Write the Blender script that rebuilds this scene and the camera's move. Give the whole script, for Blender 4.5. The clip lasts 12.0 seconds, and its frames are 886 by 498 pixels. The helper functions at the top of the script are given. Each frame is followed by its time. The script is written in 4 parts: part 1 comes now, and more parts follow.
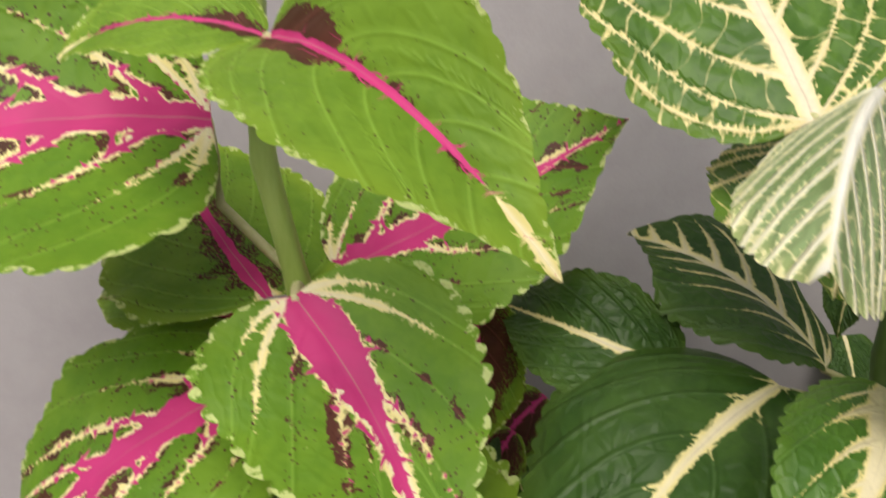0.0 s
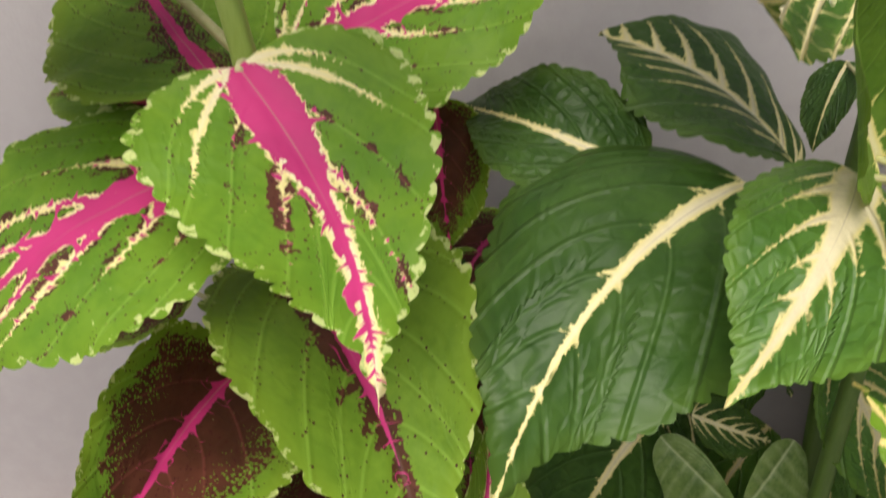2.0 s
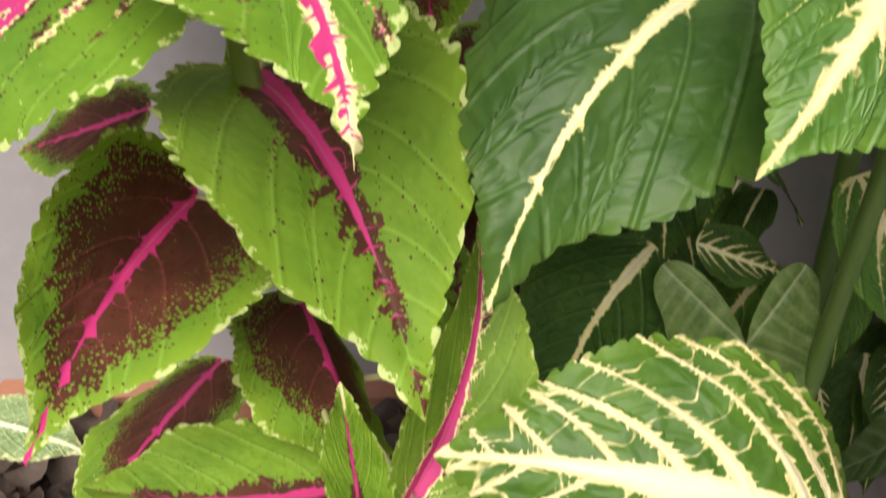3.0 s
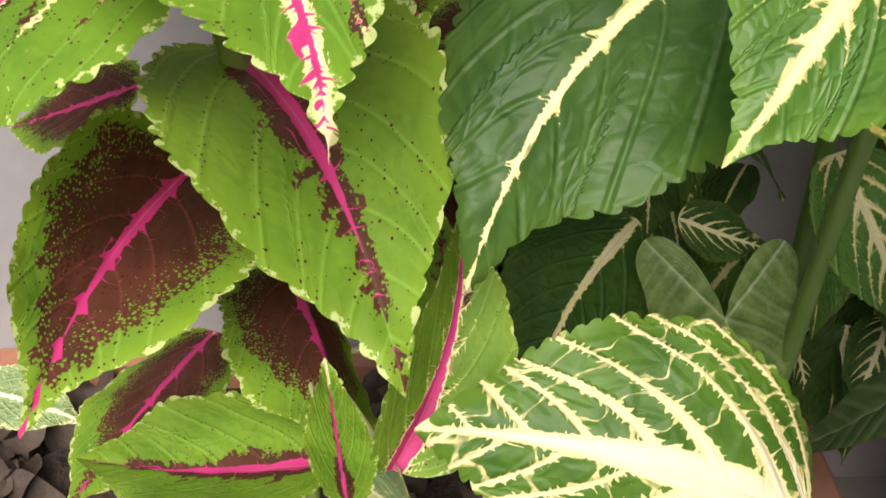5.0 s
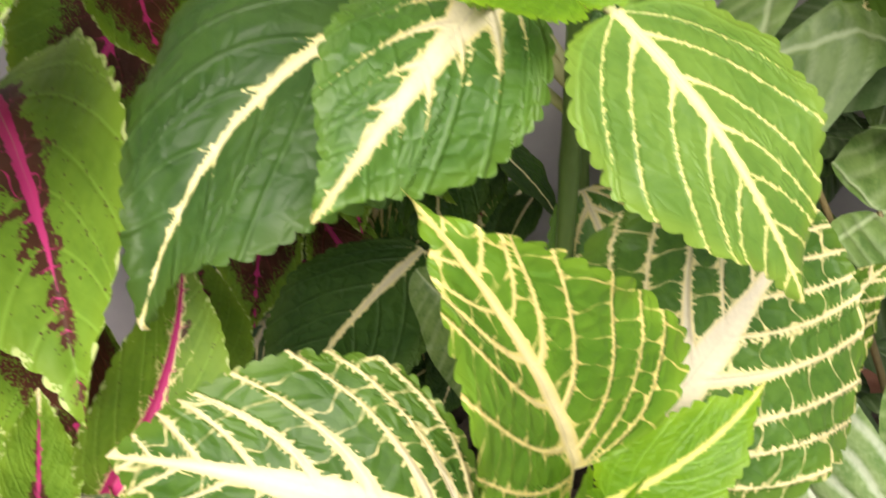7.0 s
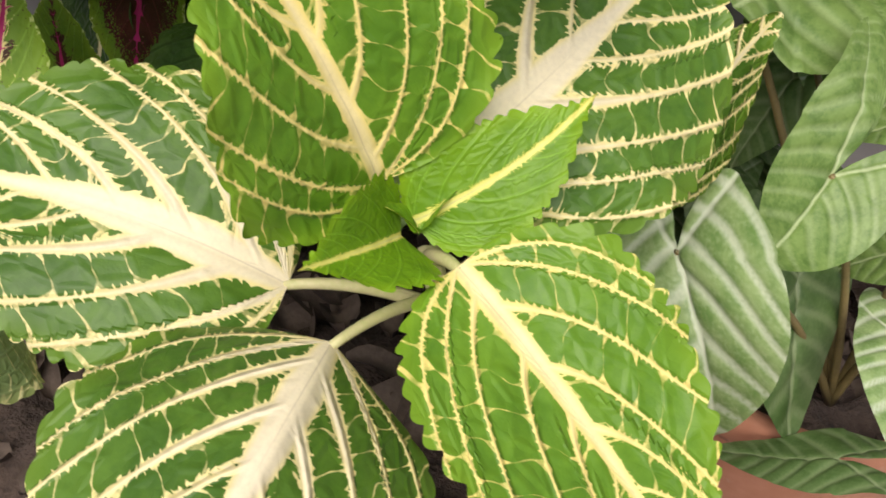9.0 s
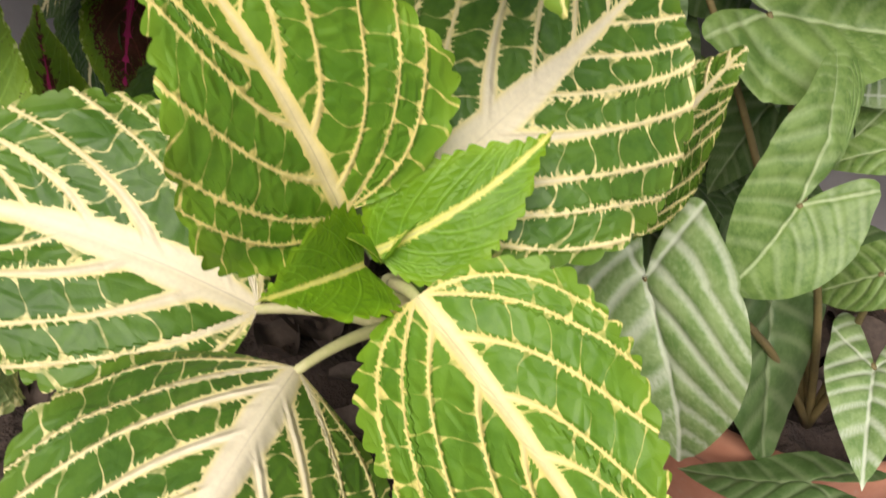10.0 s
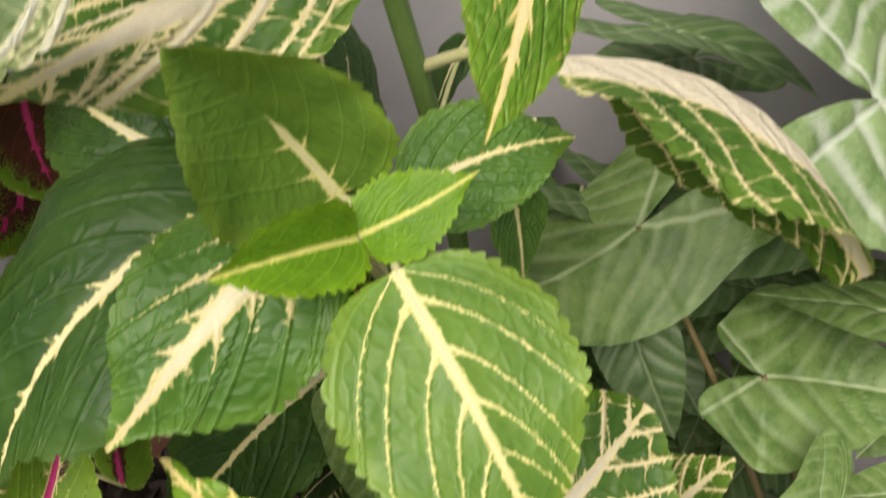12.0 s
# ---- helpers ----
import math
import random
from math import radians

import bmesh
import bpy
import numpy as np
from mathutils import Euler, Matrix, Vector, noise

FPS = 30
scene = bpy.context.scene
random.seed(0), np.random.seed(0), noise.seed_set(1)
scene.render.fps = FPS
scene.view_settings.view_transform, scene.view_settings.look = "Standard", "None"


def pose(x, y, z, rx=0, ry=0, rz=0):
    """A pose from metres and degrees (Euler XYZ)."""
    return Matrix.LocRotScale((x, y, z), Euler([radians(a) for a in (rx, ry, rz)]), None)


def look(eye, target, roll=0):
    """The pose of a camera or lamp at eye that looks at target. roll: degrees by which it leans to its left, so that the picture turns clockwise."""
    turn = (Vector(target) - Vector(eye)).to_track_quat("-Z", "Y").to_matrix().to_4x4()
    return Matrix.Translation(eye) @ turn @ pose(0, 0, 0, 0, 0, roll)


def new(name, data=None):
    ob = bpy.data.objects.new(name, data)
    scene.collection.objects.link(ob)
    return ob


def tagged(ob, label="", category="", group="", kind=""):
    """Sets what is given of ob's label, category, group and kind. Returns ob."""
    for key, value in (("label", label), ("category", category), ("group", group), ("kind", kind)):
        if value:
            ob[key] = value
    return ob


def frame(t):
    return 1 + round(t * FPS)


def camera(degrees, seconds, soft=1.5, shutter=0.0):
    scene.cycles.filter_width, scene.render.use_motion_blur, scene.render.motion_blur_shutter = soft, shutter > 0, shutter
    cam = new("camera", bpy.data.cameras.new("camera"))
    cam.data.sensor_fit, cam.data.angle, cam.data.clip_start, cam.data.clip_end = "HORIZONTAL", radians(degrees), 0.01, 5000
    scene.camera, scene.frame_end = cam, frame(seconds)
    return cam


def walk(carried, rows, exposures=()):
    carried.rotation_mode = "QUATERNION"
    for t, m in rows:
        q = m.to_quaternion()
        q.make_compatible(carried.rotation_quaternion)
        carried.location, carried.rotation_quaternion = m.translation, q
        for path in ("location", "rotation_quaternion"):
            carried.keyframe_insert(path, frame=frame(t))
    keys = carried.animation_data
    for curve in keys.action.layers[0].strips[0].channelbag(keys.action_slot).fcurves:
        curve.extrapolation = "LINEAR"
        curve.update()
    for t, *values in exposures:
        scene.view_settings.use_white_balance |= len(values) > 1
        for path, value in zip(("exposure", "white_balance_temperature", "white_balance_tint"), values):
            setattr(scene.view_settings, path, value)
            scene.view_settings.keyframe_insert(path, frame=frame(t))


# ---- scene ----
# camera
cam = camera(52.0, 12.0, soft=1.6, shutter=0.4)


def aim(x, y, z, yaw, pitch, roll):
    """A view from a place, by its turn to the left, its tilt upwards and its roll, in degrees."""
    a, b = radians(yaw), radians(pitch)
    ahead = Vector((-math.sin(a) * math.cos(b), math.cos(a) * math.cos(b), math.sin(b)))
    eye = Vector((x, y, z))
    return look(eye, eye + ahead, roll)


walk(cam, [
    (0, aim(0.0094, -0.0065, 0.5384, 1.46, -20.30, -1.14)),
    (0.5, aim(0.0220, -0.0053, 0.5215, 1.08, -23.03, -0.11)),
    (1, aim(0.0219, -0.0100, 0.5135, 1.64, -25.09, -0.15)),
    (1.5, aim(0.0254, -0.0147, 0.5136, 1.42, -25.19, -0.16)),
    (2, aim(0.0234, -0.0105, 0.4991, 1.46, -26.43, -0.08)),
    (2.5, aim(0.0217, 0.0001, 0.4716, 1.01, -30.36, -0.10)),
    (3, aim(0.0219, 0.0040, 0.4561, 0.18, -33.00, 0.06)),
    (3.2, aim(0.0235, 0.0044, 0.4533, 0.31, -35.09, -0.14)),
    (4.8, aim(0.0259, 0.0012, 0.4606, -0.16, -35.59, 0.29)),
    (5, aim(0.0273, 0.0013, 0.4641, 0.13, -35.36, 0.15)),
    (5.5, aim(0.0323, 0.0020, 0.4679, 0.04, -34.97, 0.07)),
    (6, aim(0.0580, -0.0062, 0.4808, -0.17, -34.75, -0.05)),
    (6.5, aim(0.0863, -0.0110, 0.4949, 1.37, -33.72, -0.55)),
    (7, aim(0.1245, -0.0040, 0.4835, 0.88, -35.35, 0.07)),
    (7.5, aim(0.1385, -0.0026, 0.4579, 1.06, -38.96, 0.94)),
    (7.7, aim(0.1442, -0.0009, 0.4509, 1.02, -40.94, 1.02)),
    (9.3, aim(0.1881, -0.0147, 0.4301, 2.04, -42.12, 2.66)),
    (9.5, aim(0.1922, -0.0144, 0.4308, 1.87, -42.29, 2.97)),
    (10, aim(0.1908, -0.0132, 0.4392, 2.63, -41.46, 2.48)),
    (10.5, aim(0.1854, -0.0094, 0.4637, 3.66, -39.91, 2.54)),
    (11, aim(0.1841, -0.0015, 0.4856, 5.01, -37.76, 1.60)),
    (11.5, aim(0.1884, 0.0087, 0.5103, 6.31, -37.08, 0.42)),
    (12, aim(0.1963, 0.0362, 0.5490, 6.88, -38.17, -0.54)),
], exposures=[(0.0, 0.15), (2.0, 0.32), (3.0, 0.62), (5.5, 0.64), (6.0, 0.66), (6.6, 0.72), (7.5, 0.82), (9.3, 0.38), (10.5, 0.40), (11.5, 0.36), (12.0, 0.26)])

# light: a bright overcast sky, with a soft glow from high on the open side
SUN_UP, SUN_TURN = radians(52), radians(192)
world = bpy.data.worlds.new("sky")
scene.world = world
world.use_nodes = True
wn = world.node_tree.nodes
sky = wn.new("ShaderNodeTexSky")
sky.sky_type, sky.sun_disc = "NISHITA", False
sky.sun_elevation, sky.sun_rotation = SUN_UP, SUN_TURN
sky.air_density, sky.dust_density, sky.ozone_density = 1.0, 3.0, 1.0
world.node_tree.links.new(sky.outputs[0], wn["Background"].inputs[0])
wn["Background"].inputs[1].default_value = 0.10
sun = new("sun", bpy.data.lights.new("sun", "SUN"))
sun.data.energy, sun.data.angle, sun.data.color = 3.2, radians(50), (1.0, 0.94, 0.82)
sun_from = Vector((math.sin(SUN_TURN) * math.cos(SUN_UP), math.cos(SUN_TURN) * math.cos(SUN_UP), math.sin(SUN_UP)))
sun.matrix_world = look(sun_from * 5, (0, 0, 0))


# ---------------------------------------------------------------- materials
class Nodes:
    """A short hand for wiring a material."""

    def __init__(self, name):
        self.mat = bpy.data.materials.new(name)
        self.mat.use_nodes = True
        self.tree = self.mat.node_tree
        self.bsdf = self.tree.nodes["Principled BSDF"]
        self.out = self.tree.nodes["Material Output"]

    def put(self, socket, value):
        if isinstance(value, bpy.types.NodeSocket):
            self.tree.links.new(value, socket)
        elif value is not None:
            socket.default_value = value

    def math(self, op, a, b=None, c=None, clamp=False):
        n = self.tree.nodes.new("ShaderNodeMath")
        n.operation, n.use_clamp = op, clamp
        for socket, v in zip(n.inputs, (a, b, c)):
            self.put(socket, v)
        return n.outputs[0]

    def ramp(self, v, lo, hi, a=0.0, b=1.0, smooth=True):
        n = self.tree.nodes.new("ShaderNodeMapRange")
        n.interpolation_type = "SMOOTHSTEP" if smooth else "LINEAR"
        for socket, x in zip(n.inputs, (v, lo, hi, a, b)):
            self.put(socket, x)
        return n.outputs[0]

    def mix(self, f, a, b, how="MIX"):
        n = self.tree.nodes.new("ShaderNodeMix")
        n.data_type, n.blend_type = "RGBA", how
        self.put(n.inputs[0], f)
        self.put(n.inputs[6], (*a, 1) if isinstance(a, tuple) else a)
        self.put(n.inputs[7], (*b, 1) if isinstance(b, tuple) else b)
        return n.outputs[2]

    def noise(self, at, scale, detail=3.0, rough=0.55, seed=None):
        n = self.tree.nodes.new("ShaderNodeTexNoise")
        if seed is not None:
            n.noise_dimensions = "4D"
            self.put(n.inputs["W"], seed)
        self.put(n.inputs["Vector"], at)
        n.inputs["Scale"].default_value, n.inputs["Detail"].default_value, n.inputs["Roughness"].default_value = scale, detail, rough
        return n.outputs[0]

    def voronoi(self, at, scale, feature="F1", random=1.0):
        n = self.tree.nodes.new("ShaderNodeTexVoronoi")
        n.feature = feature
        self.put(n.inputs["Vector"], at)
        n.inputs["Scale"].default_value, n.inputs["Randomness"].default_value = scale, random
        return n.outputs[0]

    def attr(self, name):
        n = self.tree.nodes.new("ShaderNodeAttribute")
        n.attribute_name = name
        s = self.tree.nodes.new("ShaderNodeSeparateXYZ")
        self.tree.links.new(n.outputs["Vector"], s.inputs[0])
        return n.outputs["Vector"], s.outputs[0], s.outputs[1], s.outputs[2]

    def vec(self, x, y, z):
        n = self.tree.nodes.new("ShaderNodeCombineXYZ")
        for socket, v in zip(n.inputs, (x, y, z)):
            self.put(socket, v)
        return n.outputs[0]

    def scaled(self, v, by):
        n = self.tree.nodes.new("ShaderNodeVectorMath")
        n.operation = "MULTIPLY"
        self.put(n.inputs[0], v)
        n.inputs[1].default_value = by
        return n.outputs[0]

    def place(self):
        return self.tree.nodes.new("ShaderNodeTexCoord").outputs["Object"]

    def chance(self):
        return self.tree.nodes.new("ShaderNodeObjectInfo").outputs["Random"]

    def bump(self, height, strength, depth):
        n = self.tree.nodes.new("ShaderNodeBump")
        n.inputs["Strength"].default_value, n.inputs["Distance"].default_value = strength, depth
        self.put(n.inputs["Height"], height)
        self.put(self.bsdf.inputs["Normal"], n.outputs[0])
        return n.outputs[0]

    def finish(self, color, rough, thin=0.0, glow_through=None, normal=None, sheen=0.5):
        self.put(self.bsdf.inputs["Base Color"], color)
        self.put(self.bsdf.inputs["Roughness"], rough)
        self.put(self.bsdf.inputs["Specular IOR Level"], sheen)
        if thin:
            t = self.tree.nodes.new("ShaderNodeBsdfTranslucent")
            self.put(t.inputs[0], glow_through if glow_through is not None else color)
            if normal is not None:
                self.put(t.inputs[1], normal)
            m = self.tree.nodes.new("ShaderNodeMixShader")
            m.inputs[0].default_value = thin
            self.tree.links.new(self.bsdf.outputs[0], m.inputs[1])
            self.tree.links.new(t.outputs[0], m.inputs[2])
            self.tree.links.new(m.outputs[0], self.out.inputs[0])
        return self.mat


def coleus_material(name, green, deep, cream=(0.86, 0.78, 0.55), vein=None, jag=0.008, net=0.08, reach=0.03, dots=0.0, flecks=0.0,
                    rough=0.48, relief=1.0, pink=(0.61, 0.043, 0.215), wine=(0.062, 0.011, 0.013), thin=0.22, gloss=0.4, lines=0.4, barbs=0.16, lace=0.0, thread=0.0, frayed=0.03, pale=0.35, spur=0.014):
    """A coleus leaf. pat holds how far a place lies inside the pink, the cream and the dark marks; aux the way to
    the nearest side vein, to the margin, and along the blade; net the run of the fine veins."""
    n = Nodes(name)
    _, rib_pink, rib_cream, rib_dark = n.attr("pat")
    _, vein_pink, vein_cream, vein_dark = n.attr("veined")
    _, _, rim, along = n.attr("aux")
    _, lane, rung, lot_z = n.attr("net")
    flat, _, across, _ = n.attr("flat")
    _, run, _, gap = n.attr("run")
    netv = n.vec(lane, rung, n.math("ADD", lot_z, n.math("MULTIPLY", n.math("GREATER_THAN", across, 0.0), 7.3)))
    off = n.math("FRACT", n.math("ADD", n.math("MULTIPLY", lane, 0.5), 0.5))
    vd = n.math("MULTIPLY", n.math("ABSOLUTE", n.math("SUBTRACT", off, 0.5)), gap)
    f_pink = n.math("MAXIMUM", rib_pink, n.math("SUBTRACT", vein_pink, vd))
    f_cream = n.math("MAXIMUM", rib_cream, n.math("SUBTRACT", vein_cream, vd))
    f_dark = n.math("MAXIMUM", rib_dark, n.math("SUBTRACT", vein_dark, vd))
    seed = n.math("MULTIPLY", n.chance(), 37.0)
    streak = n.math("SUBTRACT", n.noise(netv, 0.9, 3.0, 0.6, seed), 0.5)
    ragged = n.math("SUBTRACT", n.noise(flat, 34.0, 3.0, 0.6, seed), 0.5)
    fine = n.noise(flat, 80.0, 3.0, 0.6, seed)
    broad = n.noise(flat, 6.0, 3.0, 0.5, seed)
    # fine veins: rungs between the side veins, loosely netted
    lot = n.tree.nodes.new("ShaderNodeTexWhiteNoise")
    lot.noise_dimensions = "1D"
    n.put(lot.inputs["W"], n.math("FLOOR", n.math("MULTIPLY", lane, 0.5)))
    sway = n.noise(flat, 8.0, 1.0, 0.5, seed)
    step = n.math("FRACT", n.math("ADD", rung, n.math("ADD", n.math("MULTIPLY", lot.outputs[0], 3.3), n.math("MULTIPLY", sway, 1.5))))
    rungs = n.math("ABSOLUTE", n.math("SUBTRACT", step, 0.5))
    tick = n.math("FRACT", n.math("ADD", n.math("MULTIPLY", rung, 4.1), n.math("ADD", n.math("MULTIPLY", lot.outputs[0], 5.0), n.math("MULTIPLY", sway, 7.0))))
    ticks = n.math("ABSOLUTE", n.math("SUBTRACT", tick, 0.5))
    web = n.voronoi(n.scaled(netv, (0.9, 1.25, 1.0)), 1.0, "DISTANCE_TO_EDGE")
    uneven = n.ramp(n.noise(netv, 0.55, 3.0, 0.6, n.math("ADD", seed, 5.0)), 0.36, 0.64, 0.6, 1.15)
    cells = n.math("MINIMUM", rungs, n.math("ADD", web, 0.10))
    # the green, in two tones, paler on the fine veins
    tone = n.ramp(n.math("ADD", broad, n.math("MULTIPLY", ragged, 0.5)), 0.3, 0.7)
    color = n.mix(tone, deep, green)
    pale_rim = tuple(min(1.0, a * b) for a, b in zip(green, (1.9, 1.5, 1.1)))
    color = n.mix(n.math("MULTIPLY", n.ramp(n.math("ADD", rim, n.math("MULTIPLY", ragged, 0.05)), 0.09, 0.0), pale), color, pale_rim)
    vein = vein or tuple(min(1.0, 1.45 * c + 0.03) for c in green)
    near_vein = n.ramp(vd, 0.006, 0.001)
    color = n.mix(n.math("MULTIPLY", near_vein, lines), color, vein)
    # dark wine-red field and sprinkled dots
    edge = n.math("ADD", f_dark, n.math("ADD", n.math("MULTIPLY", streak, 0.20), n.math("MULTIPLY", ragged, 0.05)))
    dark = n.ramp(edge, -0.004, 0.004)
    fleck = n.voronoi(flat, 95.0)
    dark = n.math("MULTIPLY", dark, n.ramp(n.math("SUBTRACT", n.ramp(edge, frayed, 0.0, 0.0, 0.46), fleck), -0.02, 0.05, 1.0, 0.0))
    maroon = n.mix(n.ramp(broad, 0.35, 0.7), wine, tuple(1.7 * x for x in wine))
    color = n.mix(n.math("MULTIPLY", dark, 0.94), color, maroon)
    color = n.mix(n.math("MULTIPLY", n.math("MULTIPLY", near_vein, dark), 0.35), color, (0.22, 0.055, 0.05))
    if dots:
        cell = n.tree.nodes.new("ShaderNodeTexVoronoi")
        n.put(cell.inputs["Vector"], flat)
        cell.inputs["Scale"].default_value = 84.0
        part_of = n.tree.nodes.new("ShaderNodeSeparateXYZ")
        n.tree.links.new(cell.outputs["Color"], part_of.inputs[0])
        luck = part_of.outputs[0]
        lean = n.math("MULTIPLY", n.ramp(vd, 0.015, 0.006), n.ramp(run, 0.25, 0.45))
        odds = n.math("ADD", n.math("MULTIPLY", lean, 0.70), n.ramp(n.noise(flat, 5.0, 2.0, 0.5, n.math("ADD", seed, 3.0)), 0.42, 0.70, 0.01, 0.20))
        size = n.math("MULTIPLY", n.math("SUBTRACT", n.math("MULTIPLY", n.math("ADD", odds, n.ramp(f_dark, -0.10, 0.0, 0.0, 0.5)), dots * 1.7), luck), 1.2)
        size = n.math("MINIMUM", size, n.ramp(part_of.outputs[1], 0.0, 1.0, 0.12, 0.34, False))
        color = n.mix(n.ramp(n.math("SUBTRACT", size, cell.outputs["Distance"]), -0.03, 0.04), color, wine)
    if flecks:
        fleck_at = n.noise(flat, 30.0, 4.0, 0.65, n.math("ADD", seed, 9.0))
        margin = n.ramp(rim, 0.045, 0.0)
        f = n.ramp(n.math("ADD", fleck_at, n.math("MULTIPLY", margin, 0.20)), 0.74 - 0.1 * flecks, 0.78 - 0.1 * flecks)
        color = n.mix(n.math("MULTIPLY", f, 0.8), color, tuple(0.45 * a + 0.55 * b for a, b in zip(cream, (0.42, 0.60, 0.06))))
    # cream marks, whose ragged edges run out in spikes along the fine veins
    rag = n.math("ADD", n.math("ADD", n.math("MULTIPLY", ragged, 2.2 * jag), n.math("MULTIPLY", n.math("SUBTRACT", fine, 0.5), 1.3 * jag)), n.math("MULTIPLY", streak, 1.4 * jag))
    f_c = n.math("ADD", f_cream, rag)
    near = n.math("ADD", 1.0, n.math("DIVIDE", f_c, reach), clamp=True)
    wide = n.math("MULTIPLY", n.math("MULTIPLY", n.math("POWER", near, 1.3), uneven), net)
    if lace or thread:
        patchy = n.ramp(n.noise(netv, 0.8, 3.0, 0.6, n.math("ADD", seed, 15.0)), 0.38, 0.58, 0.25, 1.0)
        strands = n.math("MULTIPLY", n.math("ADD", n.ramp(rim, 0.07, 0.015, 0.0, lace), thread), patchy)
        wide = n.math("MAXIMUM", wide, strands)
    broken = n.ramp(n.noise(flat, 26.0, 3.0, 0.6, n.math("ADD", seed, 12.0)), 0.38, 0.62, 0.30, 1.0)
    c = n.math("MAXIMUM", n.ramp(f_c, -0.0015, 0.002), n.math("MULTIPLY", n.ramp(n.math("SUBTRACT", wide, cells), -0.012, 0.02), n.math("MULTIPLY", n.ramp(wide, 0.002, 0.012), broken)))
    # short fine barbs on every cream edge
    burr = n.math("ADD", 1.0, n.math("DIVIDE", f_c, spur), clamp=True)
    burr = n.math("MULTIPLY", burr, n.ramp(n.noise(flat, 42.0, 2.0, 0.5, n.math("ADD", seed, 21.0)), 0.35, 0.62, 0.0, 0.30))
    c = n.math("MAXIMUM", c, n.math("MULTIPLY", n.ramp(n.math("SUBTRACT", burr, ticks), -0.03, 0.05), n.ramp(burr, 0.01, 0.05)))
    stain = n.mix(n.ramp(fine, 0.3, 0.8), cream, tuple(0.90 * x for x in cream))
    stain = n.mix(n.ramp(f_cream, -0.004, 0.020), tuple(a * b for a, b in zip(cream, (0.96, 0.93, 0.58))), stain)
    color = n.mix(c, color, stain)
    lobes = n.math("MULTIPLY", n.math("SUBTRACT", n.noise(flat, 15.0, 3.0, 0.6, n.math("ADD", seed, 27.0)), 0.5), 5.0 * jag)
    f_p = n.math("ADD", f_pink, n.math("MULTIPLY", n.math("ADD", rag, n.math("MINIMUM", lobes, 0.0)), n.ramp(along, 0.34, 0.48, 1.0, 0.35)))
    near_p = n.math("ADD", 1.0, n.math("DIVIDE", f_p, 0.030), clamp=True)
    p = n.math("MAXIMUM", n.ramp(f_p, -0.0015, 0.002),
               n.math("MULTIPLY", n.ramp(n.math("SUBTRACT", n.math("MULTIPLY", near_p, barbs), cells), -0.012, 0.02), n.ramp(near_p, 0.02, 0.12)))
    rosy = n.mix(n.ramp(broad, 0.3, 0.7), pink, tuple(0.82 * x for x in pink))
    color = n.mix(p, color, rosy)
    # the midrib itself, a thin dull line
    rib = n.math("MULTIPLY", n.ramp(n.math("ABSOLUTE", across), 0.0035, 0.001), n.ramp(along, 0.55, 0.15))
    color = n.mix(n.math("MULTIPLY", rib, 0.35), color, (0.42, 0.34, 0.24))
    # quilted relief
    dome = n.ramp(web, 0.0, 0.26)
    off_rib = n.ramp(n.math("ABSOLUTE", across), 0.012, 0.065, 0.12, 1.0)
    groove = n.math("MULTIPLY", n.ramp(vd, 0.0, 0.014), n.ramp(gap, 0.03, 0.09))
    height = n.math("ADD", n.math("ADD", n.math("ADD", n.math("MULTIPLY", dome, 0.42), n.math("MULTIPLY", n.ramp(rungs, 0.0, 0.40), 0.16)), n.math("MULTIPLY", groove, 0.9)),
                    n.math("MULTIPLY", n.noise(flat, 120.0, 2.0, 0.5, seed), 0.10))
    height = n.math("MULTIPLY", height, off_rib)
    normal = n.bump(height, 0.6 * relief, 0.0011)
    shine = n.math("ADD", rough, n.math("MULTIPLY", n.math("SUBTRACT", fine, 0.5), 0.15))
    return n.finish(color, shine, thin, n.mix(1.0, color, (1.0, 1.0, 0.45), "MULTIPLY"), normal, gloss)


def arrow_material(name, green, pale, white, rough=0.42, thin=0.2, streaks=0.4):
    """An arrowhead leaf: silvery along its veins, green between them."""
    n = Nodes(name)
    _, f_vein, f_side, _ = n.attr("pat")
    flat, _, _, _ = n.attr("flat")
    seed = n.math("MULTIPLY", n.chance(), 31.0)
    netv, _, _, _ = n.attr("net")
    broad = n.noise(flat, 7.0, 5.0, 0.62, seed)
    fine = n.noise(flat, 45.0, 3.0, 0.6, seed)
    color = n.mix(n.ramp(n.math("ADD", broad, n.math("MULTIPLY", fine, 0.25)), 0.42, 0.78), green, pale)
    silver = n.math("ADD", n.ramp(f_side, 0.045, 0.004), n.math("MULTIPLY", n.math("SUBTRACT", fine, 0.5), 0.8), clamp=True)
    color = n.mix(n.math("MULTIPLY", silver, streaks), color, white)
    color = n.mix(n.math("MULTIPLY", n.ramp(n.math("ADD", f_vein, n.math("MULTIPLY", n.math("SUBTRACT", fine, 0.5), 0.02)), 0.020, 0.003), 0.75), color, white)
    height = n.math("ADD", n.ramp(f_vein, 0.0, 0.03), n.math("ADD", n.math("MULTIPLY", n.ramp(f_side, 0.0, 0.06), 0.6), n.math("MULTIPLY", fine, 0.12)))
    normal = n.bump(height, 0.3, 0.0010)
    return n.finish(color, n.math("ADD", rough, n.math("MULTIPLY", fine, 0.12)), thin, None, normal)


